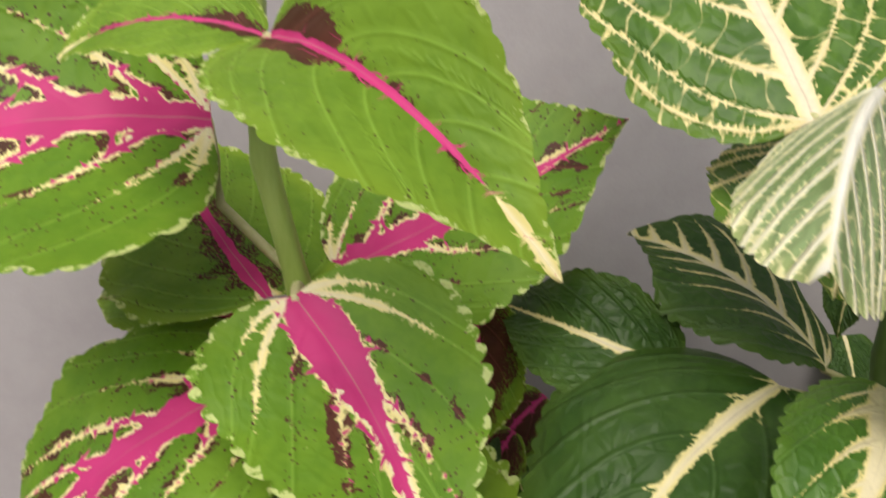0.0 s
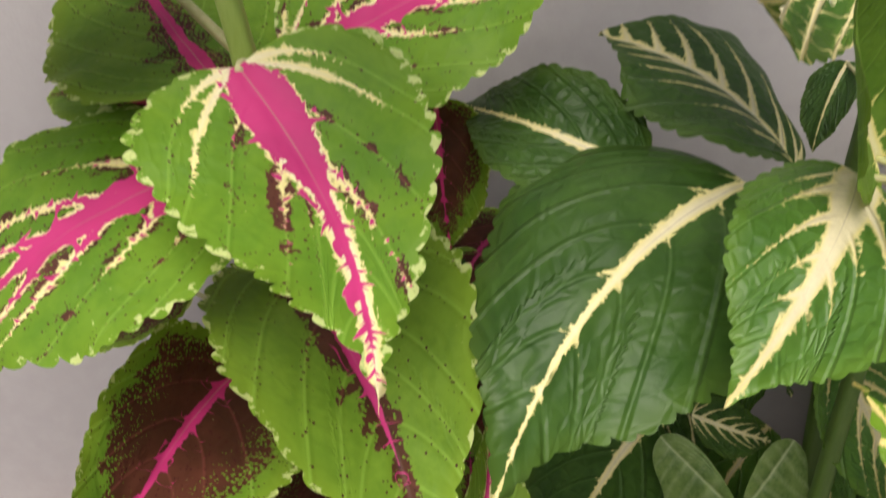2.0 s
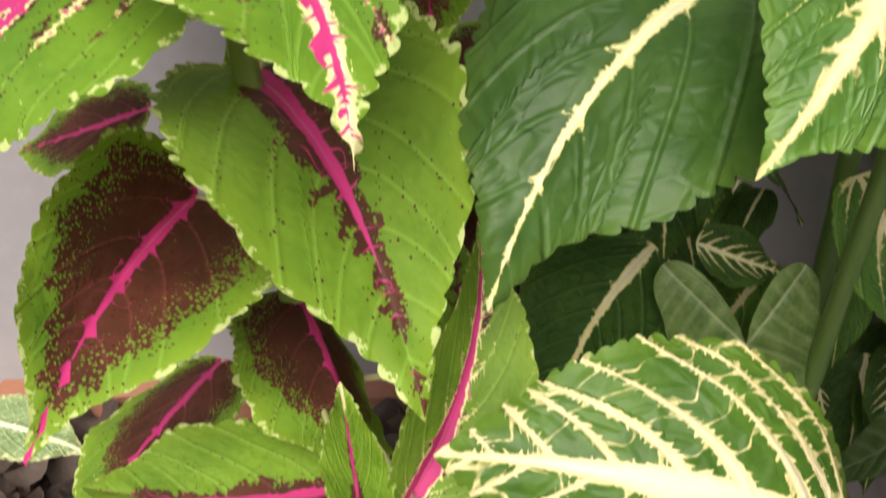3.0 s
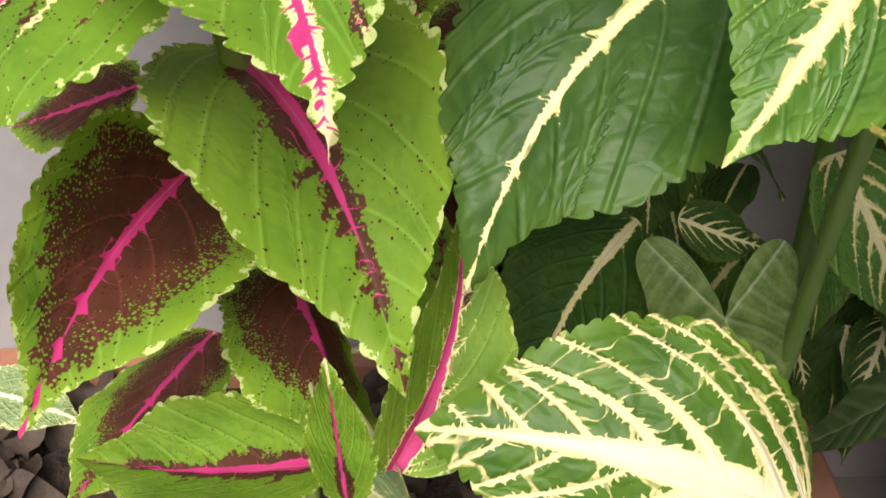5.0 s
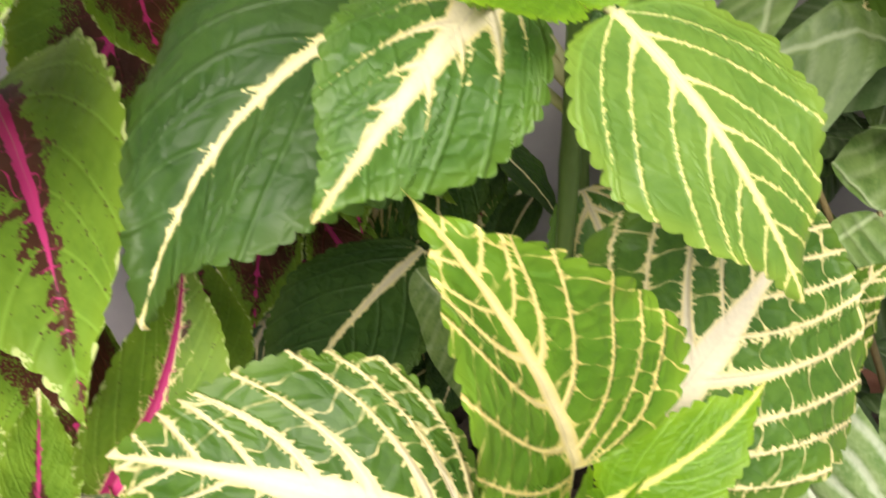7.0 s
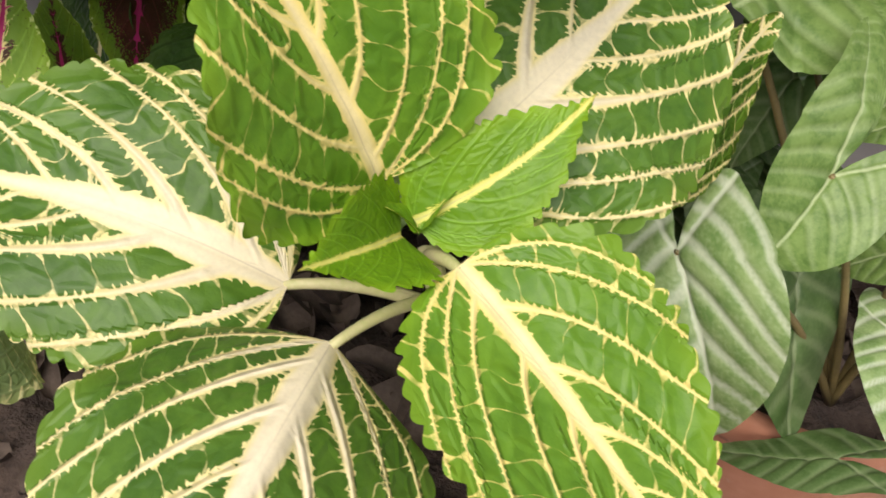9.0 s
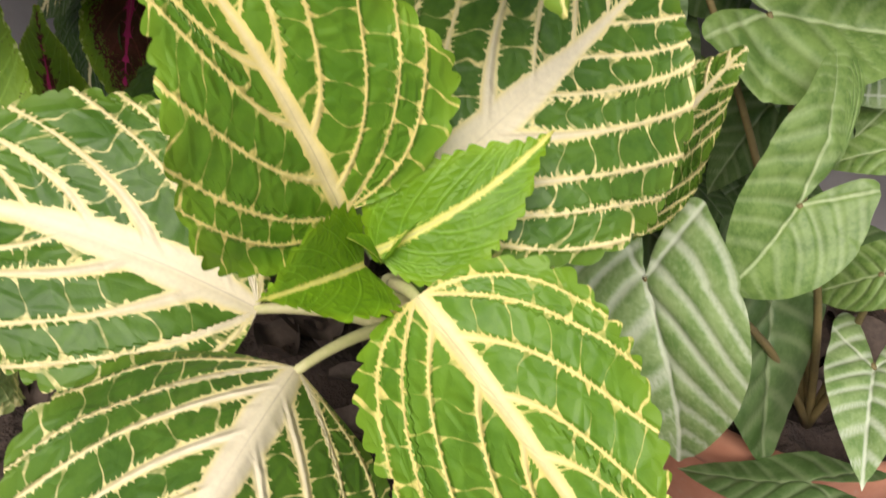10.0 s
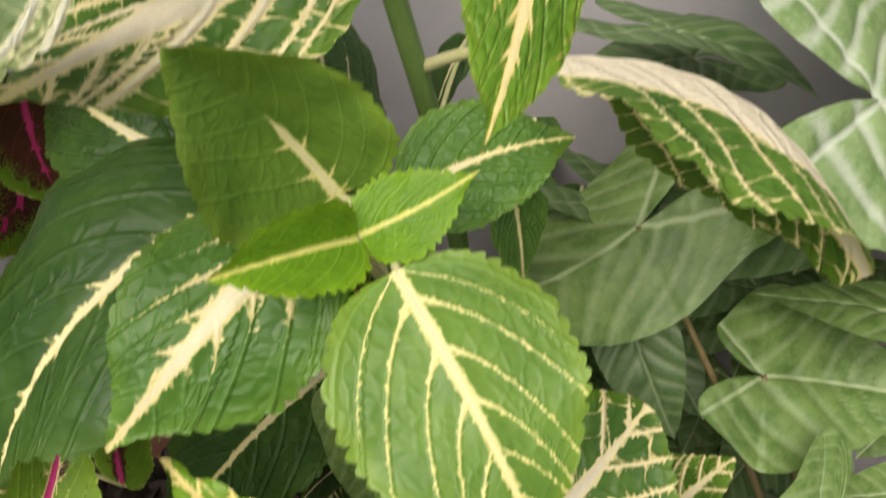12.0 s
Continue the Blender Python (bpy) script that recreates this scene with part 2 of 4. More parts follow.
def plain_material(name, a, b, scale, rough=0.7, relief=0.3, depth=0.001, detail=5.0, stretch=(1, 1, 1), spots=None):
    n = Nodes(name)
    at = n.scaled(n.place(), stretch)
    broad = n.noise(at, scale, detail, 0.6)
    fine = n.noise(at, scale * 11, 4.0, 0.65)
    color = n.mix(n.ramp(n.math("ADD", broad, n.math("MULTIPLY", n.math("SUBTRACT", fine, 0.5), 0.6)), 0.28, 0.72), a, b)
    if spots:
        dirt = n.noise(at, scale * 3.1, 6.0, 0.7)
        color = n.mix(n.ramp(dirt, 0.60, 0.72, 0.0, 0.6), color, spots)
    color = n.mix(n.math("MULTIPLY", n.chance(), 0.3), color, tuple(0.7 * x for x in a))
    n.bump(n.math("ADD", n.math("MULTIPLY", broad, 0.7), n.math("MULTIPLY", fine, 0.5)), relief, depth)
    return n.finish(color, rough)


BLUSH = coleus_material("magenta_coleus_leaf", (0.150, 0.282, 0.018), (0.102, 0.222, 0.013), relief=0.5, jag=0.015, spur=0.008, dots=0.68, flecks=0.55, rough=0.55, gloss=0.3, net=0.16, reach=0.016, barbs=0.15, pale=0.12)
WINE = coleus_material("burgundy_coleus_leaf", (0.165, 0.290, 0.028), (0.115, 0.225, 0.020), relief=0.5, dots=0.8, flecks=0.45, rough=0.55, gloss=0.15, barbs=0.03, frayed=0.18)
LIME = coleus_material("lime_coleus_leaf", (0.180, 0.310, 0.026), (0.128, 0.240, 0.018), relief=0.4, dots=0.6, flecks=0.3, rough=0.55, gloss=0.3, barbs=0.05, pale=0.2)
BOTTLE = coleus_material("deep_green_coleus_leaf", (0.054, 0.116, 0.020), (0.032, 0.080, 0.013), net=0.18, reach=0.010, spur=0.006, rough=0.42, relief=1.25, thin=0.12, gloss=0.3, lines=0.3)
FAN = coleus_material("fan_coleus_leaf", (0.098, 0.212, 0.030), (0.066, 0.160, 0.020), net=0.2, reach=0.020, spur=0.008, rough=0.42, relief=1.1, cream=(0.88, 0.78, 0.52), gloss=0.45)
MEADOW = coleus_material("mid_green_coleus_leaf", (0.158, 0.282, 0.034), (0.110, 0.220, 0.024), net=0.2, reach=0.012, spur=0.007, rough=0.46, relief=0.6, cream=(0.86, 0.80, 0.46), jag=0.002, gloss=0.5)
NET = coleus_material("netted_coleus_leaf", (0.092, 0.190, 0.020), (0.050, 0.122, 0.012), jag=0.0085, net=0.12, reach=0.03, rough=0.46, relief=1.2, cream=(0.84, 0.745, 0.56), lace=0.05, thread=0.028, spur=0.012)
GILT = coleus_material("gold_netted_coleus_leaf", (0.135, 0.272, 0.018), (0.086, 0.200, 0.012), net=0.14, reach=0.026, rough=0.46, relief=1.1, cream=(0.87, 0.74, 0.40), lace=0.04, thread=0.016, jag=0.0025, spur=0.006)
FRESH = coleus_material("young_coleus_leaf", (0.165, 0.325, 0.011), (0.120, 0.260, 0.008), net=0.03, reach=0.02, rough=0.46, cream=(0.78, 0.76, 0.26), relief=0.5, thin=0.3)
MILK = coleus_material("milky_coleus_leaf", (0.30, 0.41, 0.19), (0.22, 0.32, 0.13), net=0.13, reach=0.025, rough=0.40, cream=(0.95, 0.93, 0.85), lace=0.16, thread=0.04)
SILVER = arrow_material("silvery_arrowhead_leaf", (0.085, 0.160, 0.030), (0.185, 0.280, 0.075), (0.46, 0.54, 0.30), streaks=0.24)
FROST = arrow_material("frosted_arrowhead_leaf", (0.130, 0.230, 0.060), (0.270, 0.370, 0.150), (0.66, 0.70, 0.57), streaks=0.62)
JADE = arrow_material("green_arrowhead_leaf", (0.055, 0.110, 0.026), (0.105, 0.170, 0.056), (0.26, 0.32, 0.17))
STEM = plain_material("green_stem", (0.24, 0.34, 0.06), (0.32, 0.42, 0.11), 40, 0.5, 0.3, 0.0006, stretch=(1, 1, 0.12))
# darker copy of green_stem: the shade on inner stems is put into its colour
SHADED_STEM = plain_material("shaded_green_stem", (0.10, 0.18, 0.035), (0.15, 0.24, 0.06), 40, 0.5, 0.3, 0.0006, stretch=(1, 1, 0.12))
STALK = plain_material("cream_stalk", (0.55, 0.50, 0.28), (0.40, 0.42, 0.16), 60, 0.5, 0.2, 0.0005)
BROWN_STALK = plain_material("brown_stalk", (0.20, 0.15, 0.06), (0.13, 0.10, 0.04), 60, 0.5, 0.2, 0.0005)
PLASTER = plain_material("lilac_plaster", (0.340, 0.315, 0.330), (0.385, 0.362, 0.375), 6, 0.85, 0.35, 0.003, 8.0, spots=(0.37, 0.33, 0.335))
SOIL = plain_material("dark_soil", (0.035, 0.022, 0.018), (0.075, 0.050, 0.040), 18, 0.95, 1.0, 0.01, 8.0)
CLAY = plain_material("terracotta", (0.36, 0.15, 0.09), (0.45, 0.21, 0.14), 9, 0.8, 0.3, 0.002, 6.0, spots=(0.42, 0.33, 0.27))
LITTER = plain_material("dry_leaf", (0.050, 0.033, 0.026), (0.095, 0.066, 0.052), 30, 0.8, 0.5, 0.002)
FLOOR = plain_material("concrete", (0.30, 0.28, 0.27), (0.38, 0.36, 0.35), 5, 0.9, 0.4, 0.003, 8.0)


# ---------------------------------------------------------------- helpers for things
def thing(name, at, label, category, group="", kind=""):
    ob = new(name)
    ob.empty_display_size = 0.02
    ob.location = at
    return tagged(ob, label, category, group, kind)


def hang(name, mesh, material, parent, label="", smooth=True):
    """Links a mesh that is given in world places as a part of a thing."""
    mesh.materials.append(material)
    if smooth:
        mesh.polygons.foreach_set("use_smooth", [True] * len(mesh.polygons))
    ob = new(name, mesh)
    if parent is not None:
        ob.parent = parent
        base = parent.location.copy()
        if parent.parent is not None:
            base += parent.parent.location
        mesh.transform(Matrix.Translation(-base))
    return tagged(ob, label)


def tube(points, radii, sides=10, square=0.0):
    """A round rod through the points, thick as the radii say, with closed ends."""
    pts = [Vector(p) for p in points]
    verts, faces = [], []
    for i, p in enumerate(pts):
        d = (pts[min(i + 1, len(pts) - 1)] - pts[max(i - 1, 0)]).normalized()
        a = d.orthogonal().normalized() if abs(d.z) > 0.9 else d.cross(Vector((0, 0, 1))).normalized()
        b = d.cross(a)
        for k in range(sides):
            t = 2 * math.pi * k / sides
            verts.append(p + radii[i] * (1 + square * math.cos(4 * t)) * (a * math.cos(t) + b * math.sin(t)))
    for i in range(len(pts) - 1):
        for k in range(sides):
            k2 = (k + 1) % sides
            faces.append((i * sides + k, i * sides + k2, (i + 1) * sides + k2, (i + 1) * sides + k))
    faces.append(tuple(range(sides))[::-1])
    faces.append(tuple(range((len(pts) - 1) * sides, len(pts) * sides)))
    mesh = bpy.data.meshes.new("tube")
    mesh.from_pydata(verts, [], faces)
    mesh.update()
    return mesh


def bow(a, b, lift, steps=10):
    """Points on an arc from a to b, raised in the middle by lift."""
    a, b = Vector(a), Vector(b)
    return [a.lerp(b, t) + Vector((0, 0, lift * 4 * t * (1 - t))) for t in (i / steps for i in range(steps + 1))]


# ---------------------------------------------------------------- the coleus leaf
VEIN_FROM = np.array([-0.80, -0.42, -0.10, 0.09, 0.26, 0.43, 0.59, 0.74, 0.88, 0.98])


def vein_line(o, aw, slant, arch, margin):
    """How far along the blade the side vein that leaves the midrib at o has come, at the distance aw from the midrib.
    It swings forward until it runs along the margin, whose half width from base to tip is given."""
    turn = np.interp(o, [-1.0, -0.80, -0.42, -0.10, 0.09, 0.26, 0.43, 0.59, 1.0], np.radians([132, 112, 80, 58, 50, 48, 46, 43, 36]) * slant)
    far = np.interp(np.clip(o + 0.48, 0.38, 0.80), np.linspace(0, 1, len(margin)), margin) * 1.04 + 0.015
    swing = arch * np.interp(o, [0.0, 0.3, 0.5, 0.7, 1.0], [0.34, 0.34, 0.22, 0.10, 0.03])
    return np.maximum(o, 0.0) + aw / np.tan(turn) + swing * np.minimum(aw / far, 2.5) ** 3, turn


def side_veins(s, w, slant, shift, arch, margin):
    """For places on the blade (along s, across w): which side vein they lie on, as a number whose whole values are veins,
    the way to the nearest one, and how far out along it."""
    aw = np.abs(w)
    lo, hi = np.full_like(s, -1.0), np.full_like(s, 1.2)
    for _ in range(24):
        mid = (lo + hi) / 2
        over = vein_line(mid, aw, slant, arch, margin)[0] > s
        hi, lo = np.where(over, mid, hi), np.where(over, lo, mid)
    o = (lo + hi) / 2
    turn = vein_line(o, aw, slant, arch, margin)[1]
    vd = np.full(s.shape, 9.0)
    q = np.zeros(s.shape)
    out = np.zeros(s.shape)
    for side in (-1, 1):
        here = (w >= 0) if side > 0 else (w < 0)
        ps, pw = s[here], aw[here]
        best = np.full(ps.shape, 9.0)
        starts = np.where(VEIN_FROM > 0, VEIN_FROM + shift * side, VEIN_FROM)
        lane = np.interp(o[here], starts, np.arange(len(starts)))
        q[here] = lane
        low = np.clip(np.floor(lane).astype(int), 0, len(starts) - 2)
        part_way = lane - low
        far = [0.72 * np.maximum(starts[k], 0) + np.hypot(ps - np.maximum(starts[k], 0), pw) for k in (low, low + 1)]
        out[here] = far[0] * (1 - part_way) + far[1] * part_way
        reach = np.linspace(0, 0.62, 26)
        for start in starts:
            line = vein_line(np.full(26, start), reach, slant, arch, margin)[0]
            for k in range(25):
                dx, dy = line[k + 1] - line[k], reach[k + 1] - reach[k]
                t = np.clip(((ps - line[k]) * dx + (pw - reach[k]) * dy) / (dx * dx + dy * dy), 0, 1)
                best = np.minimum(best, np.hypot(ps - line[k] - t * dx, pw - reach[k] - t * dy))
        vd[here] = best
    length = np.interp(o, [-0.5, -0.2, 0.0, 0.3, 0.6, 0.9], [0.32, 0.46, 0.60, 0.52, 0.38, 0.17])
    # the width of a lane between two side veins
    step = 1e-3

    def lane_of(ss, ww):
        a0, b0 = np.full_like(ss, -1.0), np.full_like(ss, 1.2)
        for _ in range(24):
            m0 = (a0 + b0) / 2
            beyond = vein_line(m0, ww, slant, arch, margin)[0] > ss
            b0, a0 = np.where(beyond, m0, b0), np.where(beyond, a0, m0)
        return np.interp((a0 + b0) / 2, VEIN_FROM, np.arange(len(VEIN_FROM)))

    here = lane_of(s, aw)
    slope = np.hypot(lane_of(s + step, aw) - here, lane_of(s, aw + step) - here) / step
    gap = np.clip(1 / np.maximum(slope, 1e-3), 0.01, 0.4)
    return q, vd, out, aw / np.sin(turn) / length, o, gap


def stripe(s, table):
    """Half width of a stripe along the blade, from pairs of place and width."""
    return np.interp(s, [a for a, _ in table], [b for _, b in table])


def marks(kind, s, w, vd, reach, start, half):
    """How far inside the pink, the cream and the dark marks each place lies, in blade lengths."""
    aw = np.abs(w)
    none = np.full_like(s, -1.0)
    pink, cream, dark = none, none, none

    def veins(width, upto, end=0.0, first=-9.0, last=9.0):
        """A stripe on the side veins that leave the midrib between first and last, tapering to end until it stops."""
        kept = np.where((start > first) & (start < last), 0.0, -0.3)
        return width * (1 - (1 - end) * np.clip(reach / upto, 0, 1)) - vd - np.maximum(reach - upto, 0) * 0.15 + kept

    if kind == "blush":
        pink = stripe(s, [(0, .018), (.04, .054), (.12, .076), (.22, .066), (.33, .042), (.40, .017), (.60, .009), (.80, .005), (.90, .000), (1, -.02)]) - aw
        pink = np.maximum(pink, veins(.030, .10, .1, .04, .30))
        cream = np.maximum(pink + .003 + .009 * np.clip((s - .15) * 4, 0, 1), stripe(s, [(0, .02), (.38, .030), (.62, .023), (.8, .017), (.95, .010), (1, .003)]) - aw)
        cream = np.maximum(cream, np.maximum(veins(.022, .46, .2, -9, .04), veins(.026, .17, .1, .04, .34)))
        dark = veins(.018, .34, .1, .04, .4) - .003
    elif kind == "blush_plain":
        pink = stripe(s, [(0, .03), (.05, .040), (.3, .050), (.48, .034), (.56, .016), (.75, .010), (.9, .004), (1, -.02)]) - aw
        pink = np.maximum(pink, veins(.028, .20, .1, -.1, .5))
        cream = np.maximum(veins(.024, .34, .1, -9, .5), pink + .006)
        dark = np.maximum(pink + .018, veins(.014, .4, .2) - .004)
    elif kind == "ribbon":
        pink = stripe(s, [(0, .040), (.12, .050), (.3, .030), (.42, .020), (.6, .016), (.8, .009), (1, -.002)]) - aw
        cream = np.maximum(pink + .006, veins(.010, .2))
        dark = pink + .004
    elif kind == "wine":
        pink = stripe(s, [(0, .014), (.1, .020), (.25, .024), (.45, .014), (.62, .006), (.8, -.004), (1, -.02)]) - aw
        pink = np.maximum(pink, veins(.026, .10))
        dark = np.minimum(stripe(s, [(0, .17), (.15, .28), (.45, .25), (.7, .11), (.85, .03), (.95, .012), (1, .004)]) - aw, half - aw - .045)
    elif kind == "lime":
        pink = stripe(s, [(0, .015), (.12, .034), (.25, .022), (.5, .016), (.62, .006), (.8, -.004), (1, -.02)]) - aw
        dark = stripe(s, [(0, .02), (.1, .075), (.3, .070), (.45, .060), (.60, .040), (.75, .020), (.9, .006), (1, -.01)]) - aw
        dark = np.maximum(dark, veins(.030, .16, .1, .04, .5))
        cream = stripe(s, [(0, .035), (.06, .02), (.10, -.05), (1, -.1)]) - aw
    elif kind == "lime_line":
        pink = stripe(s, [(0, .014), (.1, .020), (.4, .014), (.7, .010), (.82, -.003), (1, -.02)]) - aw
        dark = stripe(s, [(0, .03), (.1, .09), (.25, .07), (.36, .01), (.7, .008), (.85, -.01), (1, -.02)]) - aw
        cream = stripe(s, [(0, -.05), (.74, -.02), (.84, .012), (.95, .016), (1, .008)]) - aw
    elif kind == "white":
        cream = stripe(s, [(0, .012), (.06, .019), (.16, .025), (.3, .019), (.5, .011), (.8, .005), (1, .002)]) - aw
        cream = np.maximum(cream, veins(.014, .06, .1))
    elif kind == "fan":
        cream = stripe(s, [(0, .06), (.06, .085), (.18, .075), (.3, .048), (.5, .028), (.75, .017), (1, .005)]) - aw
        cream = np.maximum(cream, np.maximum(veins(.046, .40, .02, -.15, .25), veins(.028, .20, .1, .25, .6)))
    elif kind == "line":
        cream = stripe(s, [(0, .020), (.2, .023), (.5, .016), (.8, .009), (1, .003)]) - aw
        cream = np.maximum(cream, veins(.012, .22, .1, -.15, .5))
        cream = np.maximum(cream, veins(.0022, .62, .25, -.15))
    elif kind == "net":
        cream = stripe(s, [(0, .03), (.08, .046), (.2, .064), (.42, .050), (.6, .027), (.8, .015), (1, .005)]) - aw
        cream = np.maximum(cream, np.maximum(veins(.030, .50, .1, -.3, .4), veins(.0082, 1.0, .55)))
    elif kind == "gilt":
        cream = stripe(s, [(0, .026), (.1, .030), (.3, .026), (.6, .016), (1, .004)]) - aw
        cream = np.maximum(cream, np.maximum(veins(.014, .26, .2, -.3, .5), veins(.0048, .95, .60)))
    elif kind == "marble":
        cream = stripe(s, [(0, .036), (.4, .034), (.8, .022), (1, .010)]) - aw
        cream = np.maximum(cream, veins(.017, 1.0, .55))
    elif kind == "sash":
        cream = stripe(s, [(0, .14), (.2, .24), (.6, .20), (.85, .10), (1, .03)]) - aw
        cream = np.maximum(cream, veins(.005, .8, .6))
    elif kind == "young":
        cream = stripe(s, [(0, .022), (.3, .018), (.7, .014), (.95, .012), (1, .006)]) - aw
    elif kind == "short":
        cream = stripe(s, [(0, .034), (.12, .026), (.36, .020), (.46, -.004), (.6, -.03), (1, -.05)]) - aw
        cream = np.maximum(cream, veins(.010, .14) - np.maximum(s - .4, 0))
    elif kind == "fern":
        cream = stripe(s, [(0, .015), (.1, .026), (.5, .024), (.85, .014), (1, .003)]) - aw
        cream = np.maximum(cream, veins(.020, .42, .1))
    return pink, cream, dark


def coleus_blade(base, tip, roll, width, sag, fold, bend, kind, seed, wide_at=0.34, teeth=20, bite=0.045, rows=130, cols=40,
                 slant=1.0, puff=1.0, ears=0.05, fine_veins=14, curl=0.0, twist=0.0, drip=0.25, point=0.7, arch=1.0):
    """A toothed ovate blade from its stalk to its tip. roll turns it about its axis, sag arches the midrib upwards,
    fold lifts its halves and bend swings the midrib sideways."""
    rnd = np.random.RandomState(seed)
    b, t = np.array(base), np.array(tip)
    e1 = t - b
    size = np.linalg.norm(e1)
    e1 = e1 / size
    up = np.array([0, 0, 1.0]) - e1[2] * e1
    up /= np.linalg.norm(up)
    aside = np.cross(up, e1)
    r = radians(roll)
    e3 = math.cos(r) * up + math.sin(r) * aside
    e2 = np.cross(e3, e1)
    u = np.linspace(0, 1, rows + 1)
    v = np.linspace(-1, 1, cols + 1)
    v = np.sign(v) * np.abs(v) ** 0.92
    a = 0.50
    p = wide_at
    hw = (np.clip(u / p, 0, None) ** a) * (np.clip((1 - u) / (1 - p), 0, None) ** (a * (1 - p) / p * (1.06 - 0.5 * drip)))
    hw = np.maximum(hw / hw.max() * width / 2, 0.0)
    ease = np.clip((u - 0.70) / 0.22, 0, 1)
    hw *= 1 - drip * ease * ease * (3 - 2 * ease)
    hw *= 1 + 0.025 * np.sin(u * 9 + rnd.rand() * 6) + 0.015 * np.sin(u * 23 + rnd.rand() * 6)
    arc = np.r_[0, np.cumsum(np.hypot(np.diff(u), np.diff(hw)))]
    arc /= arc[-1]
    grid_w = []
    for side in (-1, 1):
        wob = arc * teeth + 0.35 * np.sin(arc * 17 + rnd.rand() * 6) + rnd.rand()
        lobe = np.abs(np.sin(math.pi * wob)) ** point - 0.62
        strength = bite * width * 0.5 * np.clip(arc * 14, 0, 1) * np.clip((1 - arc) * 9, 0, 1)
        edge = hw + lobe * strength * (1 + 0.35 * np.sin(arc * 31 + rnd.rand() * 6))
        vv = np.abs(v[v < 0][::-1]) if side < 0 else v[v > 0]
        soft = vv[None, :] ** 7
        ww = vv[None, :] * (hw[:, None] * (1 - soft) + edge[:, None] * soft)
        grid_w.append(side * ww)
    w = np.concatenate([grid_w[0][:, ::-1], np.zeros((rows + 1, 1)), grid_w[1]], 1)
    # the base of the blade bulges back a little beside the stalk
    s = u[:, None] - ears * (np.abs(w) / (width / 2)) * np.exp(-u[:, None] / 0.12) + 0 * w
    half = np.repeat(np.maximum(hw, 0.004)[:, None], w.shape[1], 1)
    rim = half - np.abs(w)
    q, vd, out, reach, start, gap = side_veins(s, w, slant, 0.03 * (rnd.rand() - 0.5) + 0.014, arch, hw)
    along_rib = marks(kind, s, w, 9.0 + 0 * s, reach * 0.66 / width, start, half)
    on_veins = marks(kind, s, w, 0 * s, reach * 0.66 / width, start, half)
    f_mid = 4 * s * (1 - s)
    # relief of the blade itself: quilting between the veins, waves along the margin, a gutter on the midrib
    phase = rnd.rand(4) * 6.28
    lift = np.abs(w) * math.sin(radians(fold))
    rel = np.abs(w) / half
    quilt = puff * (0.0055 * (1 - np.exp(-(vd / 0.034) ** 2)) * np.clip(1.15 - rel, 0, 1) + 0.004 * (1 - np.exp(-(w / 0.02) ** 2)))
    wave = 0.018 * rel ** 2 * np.sin(s * 10 + phase[0] + 2 * (w > 0)) + 0.008 * rel ** 3 * np.sin(s * 26 + phase[1] + 1.3 * (w > 0))
    wave = wave * (width / 0.65)
    drop = -curl * w * w * 2.0
    tw = twist * w * s
    z = sag * f_mid + lift + quilt + wave + drop + tw
    x = s
    y = bend * f_mid + w * math.cos(radians(fold))
    co = b + size * (x[..., None] * e1 + y[..., None] * e2 + z[..., None] * e3)
    n0, n1 = co.shape[:2]
    idx = np.arange(n0 * n1).reshape(n0, n1)
    faces = np.stack([idx[:-1, :-1], idx[1:, :-1], idx[1:, 1:], idx[:-1, 1:]], -1).reshape(-1, 4)[:, ::-1]
    mesh = bpy.data.meshes.new("leaf")
    mesh.from_pydata(co.reshape(-1, 3), [], faces.tolist())
    for name, cols3 in (("pat", along_rib), ("veined", on_veins), ("aux", (vd, rim, s)), ("net", (q * 2.0, out * fine_veins, 0 * s + seed * 3.7)), ("flat", (s, w, 0 * s + seed * 1.3)), ("run", (reach, rel, gap))):
        at = mesh.attributes.new(name, "FLOAT_VECTOR", "POINT")
        at.data.foreach_set("vector", np.stack(cols3, -1).astype(np.float32).ravel())
    mesh.update()
    return mesh


def node_on(stem, z):
    """The place of a stem (a list of points from the bottom up) at a height."""
    for p, q in zip(stem, stem[1:]):
        if p[2] <= z <= q[2]:
            return Vector(p).lerp(Vector(q), (z - p[2]) / (q[2] - p[2]))
    return Vector(stem[-1] if z > stem[-1][2] else stem[0])


LEAF_COUNT = [0]


def coleus_leaf(plant, stem, material, kind, base, tip, roll, width, sag, fold, bend, label="", stalk=STALK, via=(), **more):
    LEAF_COUNT[0] += 1
    mesh = coleus_blade(base, tip, roll, width, sag, fold, bend, kind, 100 + LEAF_COUNT[0], **more)
    ob = hang("leaf", mesh, material, plant, label)
    far = (Vector(base).xy - node_on(stem, base[2]).xy).length if stem else 0.0
    if via:
        hang("petiole", tube([Vector(base).lerp(Vector(tip), 0.012), *map(Vector, via)], [0.0021, *[0.0019] * len(via)], 8), stalk, ob)
    elif far > 0.012:
        size = (Vector(tip) - Vector(base)).length
        foot = node_on(stem, base[2] - 0.35 * far)
        end = Vector(base).lerp(Vector(tip), 0.012) - Vector((0, 0, 0.0006))
        r = 0.012 * size + 0.0005
        hang("petiole", tube(bow(foot, end, 0.10 * far), [r * (1.25 - 0.45 * i / 10) for i in range(11)], 8), stalk, ob)
    return ob


